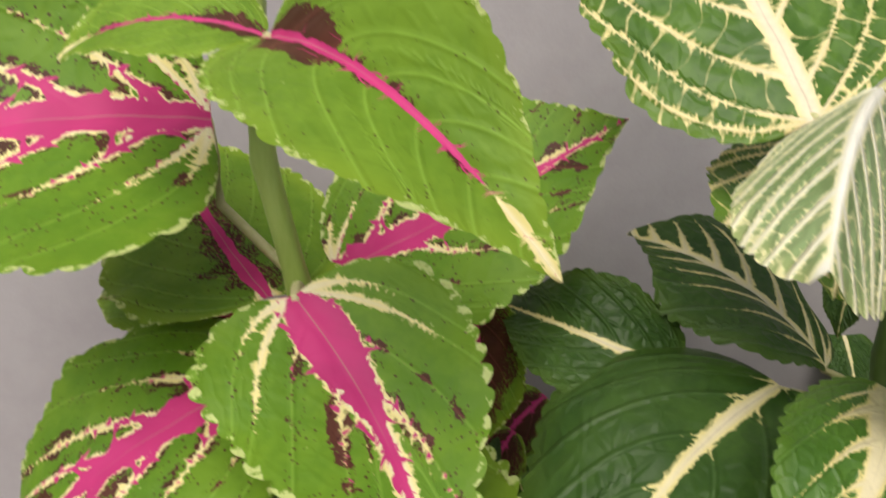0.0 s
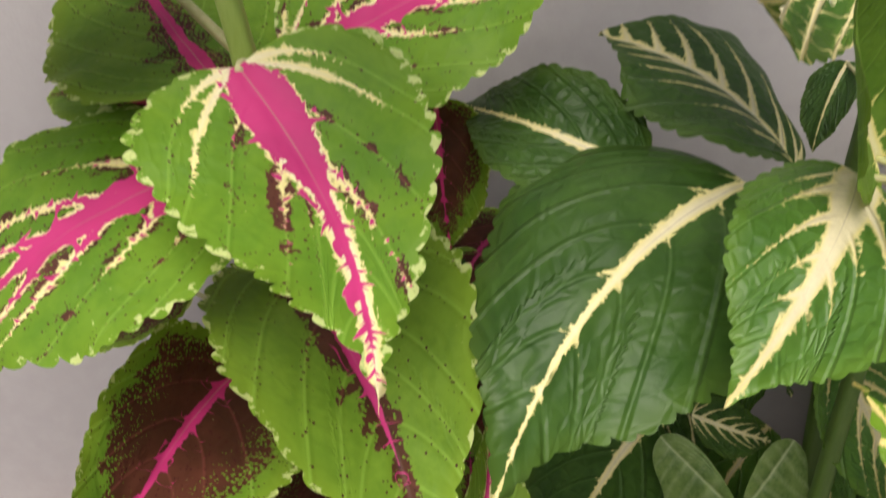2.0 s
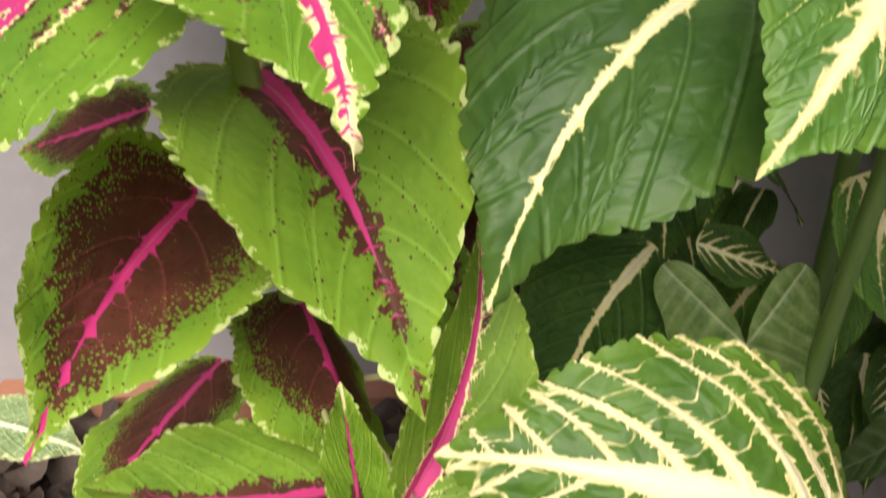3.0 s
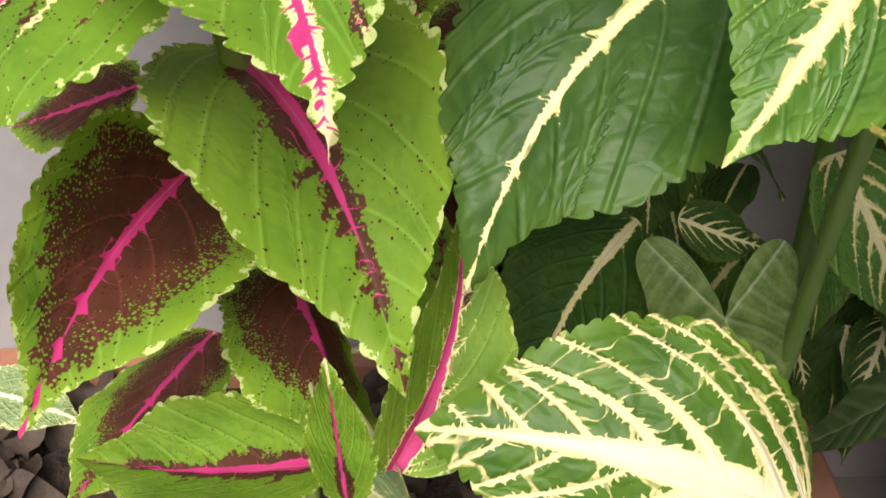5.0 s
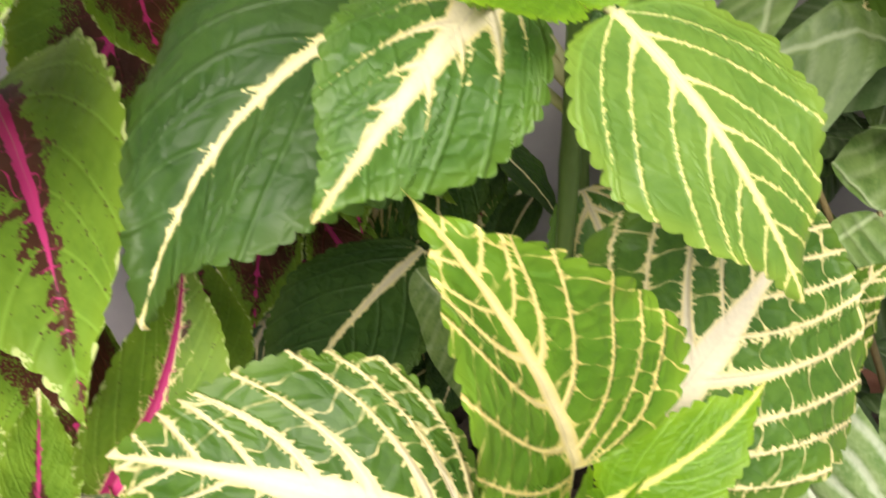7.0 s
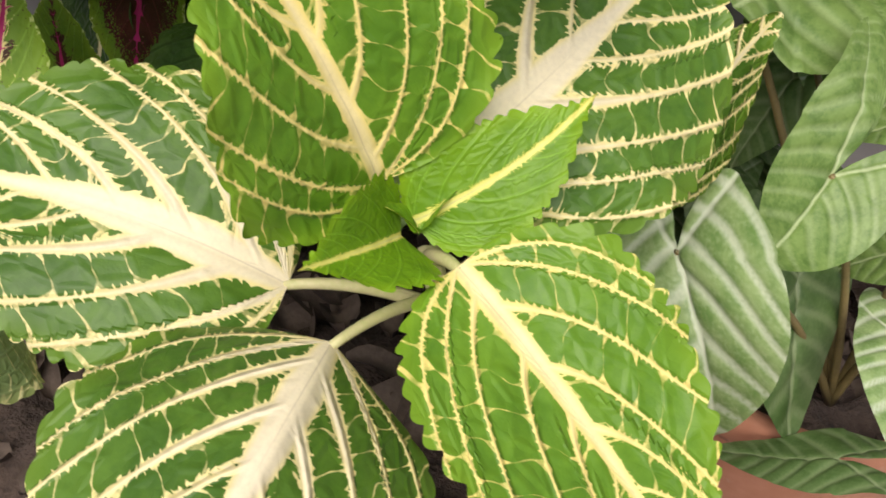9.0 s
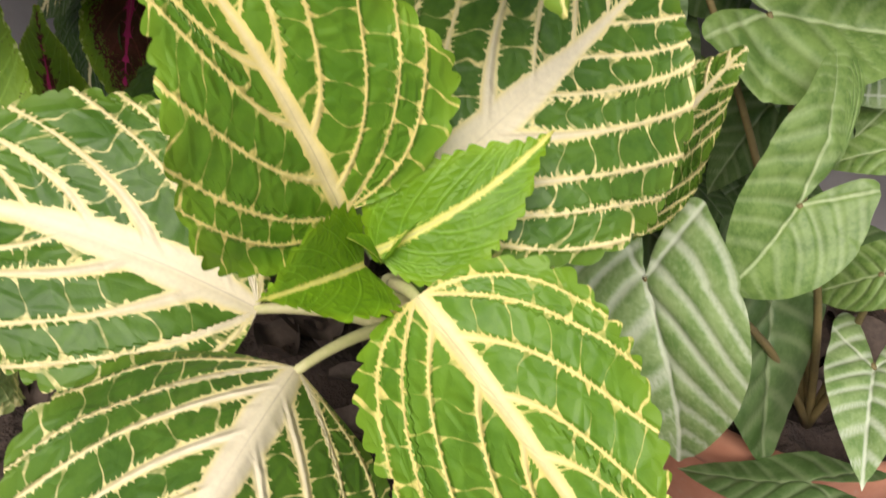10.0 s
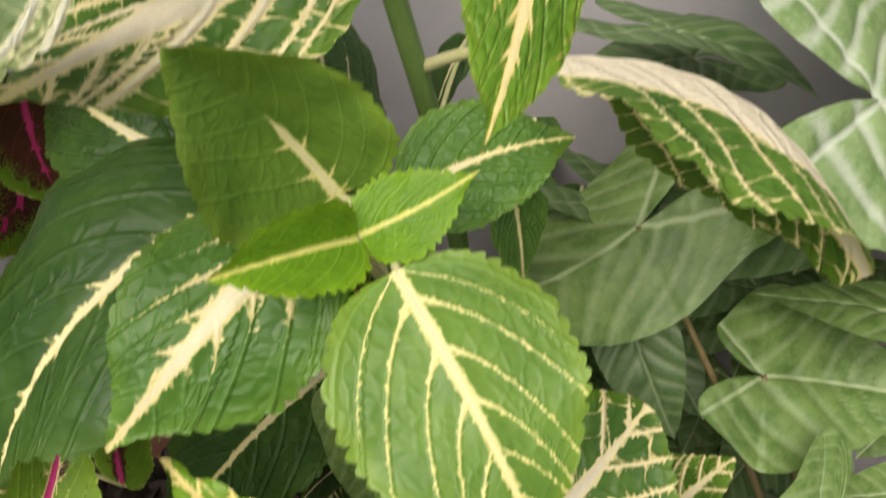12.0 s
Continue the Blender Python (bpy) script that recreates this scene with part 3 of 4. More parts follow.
def arrow_leaf(plant, stem, material, base, tip, roll, width, sag, fold, bend, label="", lobes=1.0, **more):
    """An arrowhead blade: a broad point with two rounded lobes swept back beside the stalk."""
    LEAF_COUNT[0] += 1
    seed = 300 + LEAF_COUNT[0]
    rnd = np.random.RandomState(seed)
    b, t = np.array(base), np.array(tip)
    e1 = t - b
    size = np.linalg.norm(e1)
    e1 = e1 / size
    up = np.array([0, 0, 1.0]) - e1[2] * e1
    up /= np.linalg.norm(up)
    aside = np.cross(up, e1)
    r = radians(roll)
    e3 = math.cos(r) * up + math.sin(r) * aside
    e2 = np.cross(e3, e1)
    th = np.linspace(-168, 168, 121)
    left, right = lobes if isinstance(lobes, tuple) else (lobes, lobes)

    def outline(f):
        return np.interp(np.abs(th), [0, 8, 20, 40, 65, 90, 115, 135, 150, 160, 168],
                         [1.0, 0.86, 0.72, 0.60, 0.54, 0.52, 0.50 * (0.5 + 0.5 * f), 0.60 * f, 0.62 * f, 0.42 * f, 0.06])

    edge = np.where(th > 0, outline(left), outline(right))
    kernel = np.ones(5) / 5
    edge = np.convolve(np.pad(edge, 2, mode="edge"), kernel, "valid")
    edge[60] = 1.0
    rr = np.linspace(0, 1, 25)[1:]
    a = np.radians(th)
    s = (edge * np.cos(a))[:, None] * rr[None]
    w = (edge * np.sin(a))[:, None] * rr[None] * (width / 0.86)
    mid = np.minimum(np.abs(w), np.hypot(np.minimum(s, 0) + 0, w))
    vein_angles = [-140, -100, -62, -34, 34, 62, 100, 140]
    ang = np.degrees(np.arctan2(w, s))
    rad = np.hypot(s, w)
    vein = np.where(s > 0, np.abs(w), 9.0)
    side = np.full_like(s, 9.0)
    for va in (-140, 140):
        vein = np.minimum(vein, rad * np.abs(np.sin(np.radians(np.clip(ang - va, -89, 89)))) + 9.0 * (np.abs(ang - va) > 89))
    o = s - np.abs(w) * 0.55 - 0.9 * w * w
    q = o * 5.2 + 0.3 * (w > 0) + 0.25 * np.sin(7 * s + 3 * w + seed)
    side = np.abs(q - np.round(q)) / 5.2 * 0.85
    sgn = np.abs(w)
    z = sag * 4 * np.clip(s, -0.3, 1) * (1 - s) + sgn * math.sin(radians(fold)) + 0.019 * (1 - np.exp(-(side / 0.034) ** 2)) * np.clip(1.2 - rr[None], 0, 1) + 0.012 * np.sin(9 * s + 7 * w + rnd.rand() * 6) * rad + 0.03 * rad * np.sin(ang * 0.06 + rnd.rand() * 6)
    z = z - 0.10 * rad ** 2 * (s < 0) + 0.012 * (1 - np.exp(-(vein / 0.03) ** 2))
    y = bend * 4 * np.clip(s, 0, 1) * (1 - s) + w * math.cos(radians(fold))
    co = b + size * (s[..., None] * e1 + y[..., None] * e2 + z[..., None] * e3)
    n0, n1 = co.shape[:2]
    verts = np.concatenate([b[None], co.reshape(-1, 3)])
    idx = 1 + np.arange(n0 * n1).reshape(n0, n1)
    faces = np.stack([idx[:-1, :-1], idx[:-1, 1:], idx[1:, 1:], idx[1:, :-1]], -1).reshape(-1, 4).tolist()
    faces += [(0, int(idx[i, 0]), int(idx[i + 1, 0])) for i in range(n0 - 1)]
    mesh = bpy.data.meshes.new("leaf")
    mesh.from_pydata(verts, [], faces)
    for name, cols3 in (("pat", (vein, side, 0 * s)), ("flat", (s, w, 0 * s + seed)), ("net", (q * 2.2, np.abs(w) * 9, 0 * s + seed))):
        at = mesh.attributes.new(name, "FLOAT_VECTOR", "POINT")
        flat = np.concatenate([np.zeros((1, 3)), np.stack(cols3, -1).reshape(-1, 3)])
        at.data.foreach_set("vector", flat.astype(np.float32).ravel())
    mesh.update()
    ob = hang("leaf", mesh, material, plant, label)
    if stem:
        foot = Vector(stem)
        path = [Vector(base).lerp(foot, k / 10) + Vector((0, 0, 0.02)) * (4 * k / 10 * (1 - k / 10)) for k in range(11)]
        path[0] = Vector(b + 0.001 * e3)
        hang("petiole", tube(path, [0.0011 + 0.0001 * k for k in range(11)], 8), BROWN_STALK, ob)
    return ob


# ---------------------------------------------------------------- the setting
def box_mesh(lo, hi, cuts=1):
    bm = bmesh.new()
    bmesh.ops.create_cube(bm, size=1.0)
    for vert in bm.verts:
        vert.co = [lo[i] + (vert.co[i] + 0.5) * (hi[i] - lo[i]) for i in range(3)]
    mesh = bpy.data.meshes.new("box")
    bm.to_mesh(mesh)
    bm.free()
    return mesh


WALL_Y = 0.40
wall = hang("wall_back", box_mesh((-6, WALL_Y, -0.05), (6, WALL_Y + 0.2, 3.0)), PLASTER, None, smooth=False)
tagged(wall, "lilac-grey painted plaster wall, faintly mottled", "wall", kind="structure")
ground = hang("ground", box_mesh((-60, -60, -0.3), (60, 60, 0.0)), FLOOR, None, smooth=False)
tagged(ground, "grey concrete ground beneath the pots", "ground", kind="structure")


# low walls out of view, added to cut off skylight near the horizon
for name, lo, hi in (("wall_front", (-2.0, -1.5, 0.0), (2.2, -1.3, 0.9)), ("wall_left", (-2.0, -1.3, 0.0), (-1.8, WALL_Y, 0.9)), ("wall_right", (2.0, -1.3, 0.0), (2.2, WALL_Y, 0.9))):
    tagged(hang(name, box_mesh(lo, hi), PLASTER, None, smooth=False), "plain lilac-grey plaster wall, out of view, added to block low skylight", "wall", kind="structure")


def pot(at, radius, height, label, soil_label):
    """A round terracotta pot with a thick rolled rim, filled with soil."""
    prof = [(0.0, 0.0), (0.70, 0.0), (0.74, 0.02), (0.93, 0.80), (0.93, 0.81), (1.0, 0.82), (1.02, 0.86), (1.02, 0.96), (1.0, 1.0),
            (0.93, 1.0), (0.90, 0.97), (0.88, 0.88), (0.86, 0.80)]
    sides = 64
    verts, faces = [], []
    for k in range(sides):
        t = 2 * math.pi * k / sides
        for r, z in prof[1:]:
            verts.append((r * radius * math.cos(t), r * radius * math.sin(t), z * height))
    m = len(prof) - 1
    for k in range(sides):
        k2 = (k + 1) % sides
        for i in range(m - 1):
            faces.append((k * m + i, k2 * m + i, k2 * m + i + 1, k * m + i + 1))
    faces.append(tuple(k * m for k in range(sides))[::-1])
    mesh = bpy.data.meshes.new("pot")
    mesh.from_pydata(verts, [], faces)
    mesh.transform(Matrix.Translation(at))
    mesh.update()
    holder = thing("flower_pot", at, label, "flower pot")
    hang("body", mesh, CLAY, holder)
    rnd = np.random.RandomState(int(1000 * radius))
    bm = bmesh.new()
    bmesh.ops.create_grid(bm, x_segments=40, y_segments=40, size=radius * 0.875)
    for vert in list(bm.verts):
        if vert.co.length > radius * 0.875:
            bm.verts.remove(vert)
    for vert in bm.verts:
        vert.co.z = height * 0.86 + 0.012 * noise.noise(vert.co * 30) + 0.006 * noise.noise(vert.co * 90)
        vert.co += Vector(at)
    mesh = bpy.data.meshes.new("soil")
    bm.to_mesh(mesh)
    bm.free()
    hang("soil", mesh, SOIL, holder, soil_label)
    return holder




def planter(lo, hi, thick, label):
    """A long terracotta trough with a lip, filled with soil."""
    holder = thing("planter", ((lo[0] + hi[0]) / 2, (lo[1] + hi[1]) / 2, lo[2]), label, "planter")
    x0, y0, z0, x1, y1, z1 = *lo, *hi
    rings = [((x0 + 0.01, y0 + 0.01, x1 - 0.01, y1 - 0.01), z0), ((x0, y0, x1, y1), z1 - 0.022), ((x0 - 0.006, y0 - 0.006, x1 + 0.006, y1 + 0.006), z1 - 0.020),
             ((x0 - 0.007, y0 - 0.007, x1 + 0.007, y1 + 0.007), z1 - 0.003), ((x0 - 0.004, y0 - 0.004, x1 + 0.004, y1 + 0.004), z1),
             ((x0 + thick, y0 + thick, x1 - thick, y1 - thick), z1), ((x0 + thick + 0.002, y0 + thick + 0.002, x1 - thick - 0.002, y1 - thick - 0.002), z0 + 0.01)]
    verts, faces = [], []
    for (a, c, d, e), z in rings:
        verts += [(a, c, z), (d, c, z), (d, e, z), (a, e, z)]
    for i in range(len(rings) - 1):
        for k in range(4):
            k2 = (k + 1) % 4
            faces.append((4 * i + k, 4 * i + k2, 4 * i + 4 + k2, 4 * i + 4 + k))
    faces += [(3, 2, 1, 0), tuple(4 * (len(rings) - 1) + k for k in range(4))]
    mesh = bpy.data.meshes.new("trough")
    mesh.from_pydata(verts, [], faces)
    hang("body", mesh, CLAY, holder, smooth=False)
    nx, ny = 90, 40
    sv = []
    for i in range(nx + 1):
        for k in range(ny + 1):
            p = Vector((x0 + thick + (x1 - x0 - 2 * thick) * i / nx, y0 + thick + (y1 - y0 - 2 * thick) * k / ny, 0))
            sv.append((p.x, p.y, z1 - 0.016 + 0.014 * noise.noise(p * 26) + 0.007 * noise.noise(p * 85)))
    sf = [(i * (ny + 1) + k, (i + 1) * (ny + 1) + k, (i + 1) * (ny + 1) + k + 1, i * (ny + 1) + k + 1) for i in range(nx) for k in range(ny)]
    mesh = bpy.data.meshes.new("soil")
    mesh.from_pydata(sv, [], sf)
    hang("soil", mesh, SOIL, holder, "dark damp potting soil")
    return holder


planter((-0.225, 0.10, 0.0), (0.215, 0.392, 0.112), 0.010, "long terracotta planter against the wall, full of dark soil")
pot((0.352, 0.308, 0.0), 0.085, 0.120, "terracotta flower pot under the arrowhead plant", "dark damp potting soil")


# ---------------------------------------------------------------- the plants
def stem_part(plant, points, r0, r1, material=STEM, name="stem"):
    k = len(points) - 1
    smooth = []
    for i in range(k):
        for j in range(6):
            smooth.append(Vector(points[i]).lerp(Vector(points[i + 1]), j / 6))
    smooth.append(Vector(points[-1]))
    m = len(smooth) - 1
    radii = [r0 + (r1 - r0) * i / m + 0.0005 * (i % 6 == 0) for i in range(m + 1)]
    return hang(name, tube(smooth, radii, 16, 0.10), material, plant)


# magenta coleus
MAGENTA_STEM = [(-0.035, 0.285, 0.095), (-0.036, 0.284, 0.24), (-0.042, 0.280, 0.34), (-0.047, 0.277, 0.421), (-0.054, 0.272, 0.466), (-0.052, 0.266, 0.515), (-0.050, 0.262, 0.545)]
magenta = thing("coleus_plant", (-0.035, 0.285, 0.095), "bushy coleus with lime green leaves, magenta hearts and burgundy flecks", "plant", "coleus plants")
stem_part(magenta, MAGENTA_STEM, 0.0046, 0.0038)
coleus_leaf(magenta, MAGENTA_STEM, BLUSH, "blush", (-0.0435, 0.2506, 0.4284), (0.0050, 0.1529, 0.3761), -25.8, 0.682, -0.092, 10.4, 0.059, label="lime leaf with magenta heart and cream flecks", rows=180, cols=60, bite=0.07, drip=0.38, wide_at=0.207, curl=-0.095, twist=-0.576)
coleus_leaf(magenta, MAGENTA_STEM, BLUSH, "blush_plain", (-0.0570, 0.2754, 0.3891), (-0.1543, 0.2427, 0.3190), 27.7, 0.784, 0.222, 3.3, 0.064, label="lime leaf with magenta heart and cream flecks", rows=160, cols=56, bite=0.065, drip=0.35, wide_at=0.259, curl=0.095, twist=0.106)
coleus_leaf(magenta, MAGENTA_STEM, LIME, "lime_line", (-0.0392, 0.2262, 0.5099), (0.0293, 0.1656, 0.4672), -47.2, 0.613, 0.163, 32.8, 0.055, label="lime leaf with a thin magenta midrib", rows=150, cols=50, wide_at=0.350, curl=-0.087, twist=-0.358)
coleus_leaf(magenta, MAGENTA_STEM, BLUSH, "blush_plain", (-0.0712, 0.2793, 0.4777), (-0.2009, 0.2597, 0.4597), 49.3, 0.931, 0.149, 6.4, 0.005, label="lime leaf with a broad magenta heart", via=((-0.0760, 0.2950, 0.4600), (-0.0770, 0.3000, 0.4430), (-0.0640, 0.2920, 0.4330), (-0.0480, 0.2790, 0.4230)), rows=150, cols=50, wide_at=0.267, curl=-0.378, twist=0.172)
coleus_leaf(magenta, MAGENTA_STEM, LIME, "lime_line", (-0.0422, 0.2355, 0.5089), (-0.0999, 0.2388, 0.5036), 26.0, 0.668, 0.134, 10.8, -0.016, label="young lime leaf with a yellow tip", wide_at=0.356, curl=0.061, twist=-0.100)
coleus_leaf(magenta, MAGENTA_STEM, BLUSH, "blush_plain", (-0.0375, 0.2994, 0.4166), (0.0662, 0.3002, 0.4718), -42.5, 0.752, 0.016, 14.2, -0.025, label="lime leaf with magenta heart and cream veins", rows=150, cols=50, wide_at=0.352, curl=0.250, twist=0.026)
coleus_leaf(magenta, MAGENTA_STEM, WINE, "lime", (-0.0575, 0.2763, 0.4169), (-0.1177, 0.3672, 0.4550), 8.1, 0.783, -0.024, -4.3, 0.021, label="shaded leaf with a magenta stripe in burgundy", wide_at=0.333, curl=0.079, twist=-0.258)
coleus_leaf(magenta, None, WINE, "lime", (-0.0757, 0.3064, 0.3952), (-0.1390, 0.3266, 0.3951), 33.4, 0.564, 0.134, 15.8, 0.041)
coleus_leaf(magenta, MAGENTA_STEM, LIME, "lime", (-0.0459, 0.2964, 0.3387), (0.0167, 0.1822, 0.2848), -13.7, 0.638, 0.106, 28.4, 0.056, label="lime leaf with burgundy and magenta along its midrib", rows=170, cols=56, bite=0.06, drip=0.42, wide_at=0.340, curl=-0.332, twist=-0.003)
coleus_leaf(magenta, MAGENTA_STEM, WINE, "wine", (-0.0672, 0.2892, 0.2941), (-0.0915, 0.1776, 0.2729), 44.5, 0.690, 0.004, 31.3, -0.056, label="burgundy leaf with magenta midrib and green margin", rows=160, cols=56, drip=0.5, wide_at=0.281, curl=-0.258, twist=0.654)
coleus_leaf(magenta, MAGENTA_STEM, WINE, "wine", (-0.0695, 0.293, 0.2139), (-0.1086, 0.213, 0.1976), -17.5, 0.694, 0.021, -1.1, -0.005, label="burgundy leaf with magenta midrib and green margin", wide_at=0.373, curl=0.043, twist=-0.133)
coleus_leaf(magenta, MAGENTA_STEM, WINE, "wine", (-0.0354, 0.2895, 0.2525), (-0.0007, 0.1951, 0.2445), 36.1, 0.671, 0.002, -24.5, 0.027, label="burgundy leaf with magenta midrib and green margin", wide_at=0.354, curl=0.032, twist=0.058)
coleus_leaf(magenta, MAGENTA_STEM, LIME, "lime_line", (-0.0001, 0.168, 0.2563), (-0.0092, 0.2068, 0.2775), -39.1, 0.568, -0.007, 7.0, -0.007, label="narrow young leaf with a red midrib", teeth=14, bite=0.09, wide_at=0.333, curl=0.015, twist=-0.005)
coleus_leaf(magenta, MAGENTA_STEM, LIME, "lime", (-0.0096, 0.2089, 0.2292), (-0.0950, 0.2066, 0.2329), -4.9, 0.705, -0.028, 18.2, 0.041, label="lime leaf with a magenta streak", wide_at=0.362, curl=-0.102, twist=0.001)
coleus_leaf(magenta, MAGENTA_STEM, LIME, "lime", (-0.0140, 0.1800, 0.2290), (-0.0682, 0.1750, 0.2080), -6.6, 0.627, 0.025, 0.7, 0.088)
coleus_leaf(magenta, MAGENTA_STEM, LIME, "ribbon", (0.0110, 0.1919, 0.2446), (0.0322, 0.2474, 0.3093), -43.6, 0.577, 0.033, 30.3, -0.078, label="lime leaf with a bright magenta midrib", wide_at=0.301, curl=-0.086, twist=0.191)
coleus_leaf(magenta, MAGENTA_STEM, LIME, "lime", (0.0278, 0.2648, 0.2256), (0.0253, 0.2806, 0.2829), 27.2, 0.653, 0.014, -1.2, -0.021)
coleus_leaf(magenta, MAGENTA_STEM, MILK, "young", (0.0325, 0.1502, 0.2187), (-0.0192, 0.2240, 0.2029), -72.3, 0.695, 0.142, 2.9, 0.016, label="pale leaf with a pink midrib", wide_at=0.332, curl=-0.054, twist=0.165)
coleus_leaf(magenta, None, WINE, "wine", (-0.0273, 0.4024, 0.3324), (-0.0505, 0.3287, 0.2913), 35.9, 0.950, 0.040, 2.9, 0.020, label="burgundy leaf in the shade")
coleus_leaf(magenta, None, WINE, "wine", (-0.0434, 0.3957, 0.3216), (-0.0713, 0.3589, 0.2940), 49.1, 0.800, 0.040, 2.9, 0.020)
coleus_leaf(magenta, None, MILK, "young", (-0.1813, 0.2908, 0.1824), (-0.1315, 0.2822, 0.1703), -14.2, 0.600, 0.040, 2.9, 0.020, label="pale faded leaf lying low")
coleus_leaf(magenta, None, WINE, "wine", (0.0125, 0.3100, 0.4001), (0.0185, 0.3067, 0.3413), -41.8, 0.660, 0.113, 11.0, -0.047)
coleus_leaf(magenta, MAGENTA_STEM, WINE, "wine", (-0.0905, 0.3235, 0.3126), (-0.1532, 0.3376, 0.2867), 25.2, 0.638, 0.050, 3.5, 0.078)
# deep green coleus with cream midribs
DEEP_STEM = [(0.165, 0.285, 0.095), (0.168, 0.280, 0.22), (0.163, 0.262, 0.33), (0.157, 0.232, 0.398)]
deep = thing("coleus_plant", (0.165, 0.285, 0.095), "coleus with deep green quilted leaves and cream midribs", "plant", "coleus plants")
stem_part(deep, DEEP_STEM, 0.0038, 0.0032, SHADED_STEM)
coleus_leaf(deep, DEEP_STEM, BOTTLE, "white", (0.1168, 0.2707, 0.3847), (0.0331, 0.1974, 0.3104), 20.2, 0.832, 0.144, 24.0, -0.069, label="large glossy deep green leaf with a cream midrib", rows=180, cols=60, puff=0.9, bite=0.055, teeth=25, drip=0.35, wide_at=0.299, curl=0.714, twist=0.103)
coleus_leaf(deep, DEEP_STEM, FAN, "fan", (0.1357, 0.2333, 0.4030), (0.0896, 0.1792, 0.3603), 17.4, 0.656, 0.120, -4.5, 0.046, label="green leaf with a cream fan at its base", rows=160, cols=56, bite=0.06, drip=0.35, wide_at=0.306, curl=0.187, twist=-0.704)
coleus_leaf(deep, DEEP_STEM, BOTTLE, "fern", (0.1355, 0.2809, 0.3853), (0.0717, 0.3243, 0.4209), -11.5, 0.913, 0.091, 30.0, -0.032, label="deep green leaf with branching cream veins", rows=140, cols=50, wide_at=0.369, curl=0.646, twist=-0.638)
coleus_leaf(deep, DEEP_STEM, BOTTLE, "white", (0.0839, 0.2805, 0.3838), (0.0215, 0.3246, 0.3933), 38.5, 0.628, 0.192, 13.0, 0.060, wide_at=0.314, curl=0.085, twist=-0.132)
coleus_leaf(deep, DEEP_STEM, BOTTLE, "white", (0.1699, 0.3365, 0.4084), (0.1579, 0.3245, 0.3758), -15.3, 0.663, 0.054, 3.8, -0.011)
coleus_leaf(deep, DEEP_STEM, MEADOW, "line", (0.1631, 0.2106, 0.4028), (0.2068, 0.1638, 0.3500), -11.5, 0.772, 0.087, -3.4, -0.000, label="mid green leaf with a pale yellow midrib", rows=160, cols=56, bite=0.065, teeth=22, puff=0.5, wide_at=0.331, curl=-0.050, twist=0.004)
coleus_leaf(deep, None, FRESH, "young", (0.1515, 0.2207, 0.4047), (0.1223, 0.1887, 0.4141), 59.0, 0.606, 0.023, 32.2, -0.016, label="bright young leaf", teeth=16, bite=0.10, point=1.1, wide_at=0.336, curl=-0.208, twist=0.065)
coleus_leaf(deep, None, FRESH, "young", (0.1516, 0.2221, 0.4045), (0.1826, 0.2337, 0.4198), -32.7, 0.706, 0.057, 2.7, -0.053, label="bright young leaf", teeth=16, bite=0.10, point=1.1, wide_at=0.280, curl=-0.001, twist=-0.081)
coleus_leaf(deep, DEEP_STEM, MEADOW, "short", (0.1423, 0.2394, 0.4054), (0.1146, 0.2092, 0.4626), 107.8, 0.854, -0.088, 35.3, -0.027, label="bright green leaf with a short cream stripe", wide_at=0.384, curl=-0.114, twist=0.298)
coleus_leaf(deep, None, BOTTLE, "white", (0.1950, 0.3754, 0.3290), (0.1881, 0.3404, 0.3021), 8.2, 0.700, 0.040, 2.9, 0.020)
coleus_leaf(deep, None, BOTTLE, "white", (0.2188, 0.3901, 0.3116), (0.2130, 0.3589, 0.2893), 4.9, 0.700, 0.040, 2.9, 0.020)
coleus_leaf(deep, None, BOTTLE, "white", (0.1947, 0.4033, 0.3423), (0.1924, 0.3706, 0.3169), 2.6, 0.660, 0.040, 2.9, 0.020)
coleus_leaf(deep, DEEP_STEM, FAN, "white", (0.1592, 0.2500, 0.3976), (0.2082, 0.2778, 0.4044), -35.8, 0.687, 0.028, 1.7, 0.059, wide_at=0.338, curl=0.011, twist=0.029)
coleus_leaf(deep, None, FAN, "young", (0.1896, 0.2726, 0.3888), (0.1948, 0.2706, 0.3540), -21.2, 0.680, 0.063, 4.8, -0.035)
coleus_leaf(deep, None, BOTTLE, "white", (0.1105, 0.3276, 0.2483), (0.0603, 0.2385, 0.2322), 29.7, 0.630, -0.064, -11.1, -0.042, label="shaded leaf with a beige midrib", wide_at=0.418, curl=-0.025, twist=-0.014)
coleus_leaf(deep, None, BOTTLE, "fern", (0.1241, 0.3165, 0.2565), (0.1613, 0.3174, 0.2417), -39.1, 0.659, 0.056, 4.1, -0.038)
coleus_leaf(deep, None, FAN, "fern", (0.1745, 0.3016, 0.2960), (0.2004, 0.2582, 0.2413), -10.7, 0.660, 0.058, 4.3, -0.008)
# gold-veined coleus
BRIGHT_STEM = [(0.190, 0.235, 0.095), (0.186, 0.215, 0.17), (0.176, 0.180, 0.225), (0.170, 0.160, 0.272)]
bright = thing("coleus_plant", (0.190, 0.235, 0.095), "coleus with bright green leaves netted by cream and yellow veins", "plant", "coleus plants")
stem_part(bright, BRIGHT_STEM, 0.0045, 0.0032, STALK)
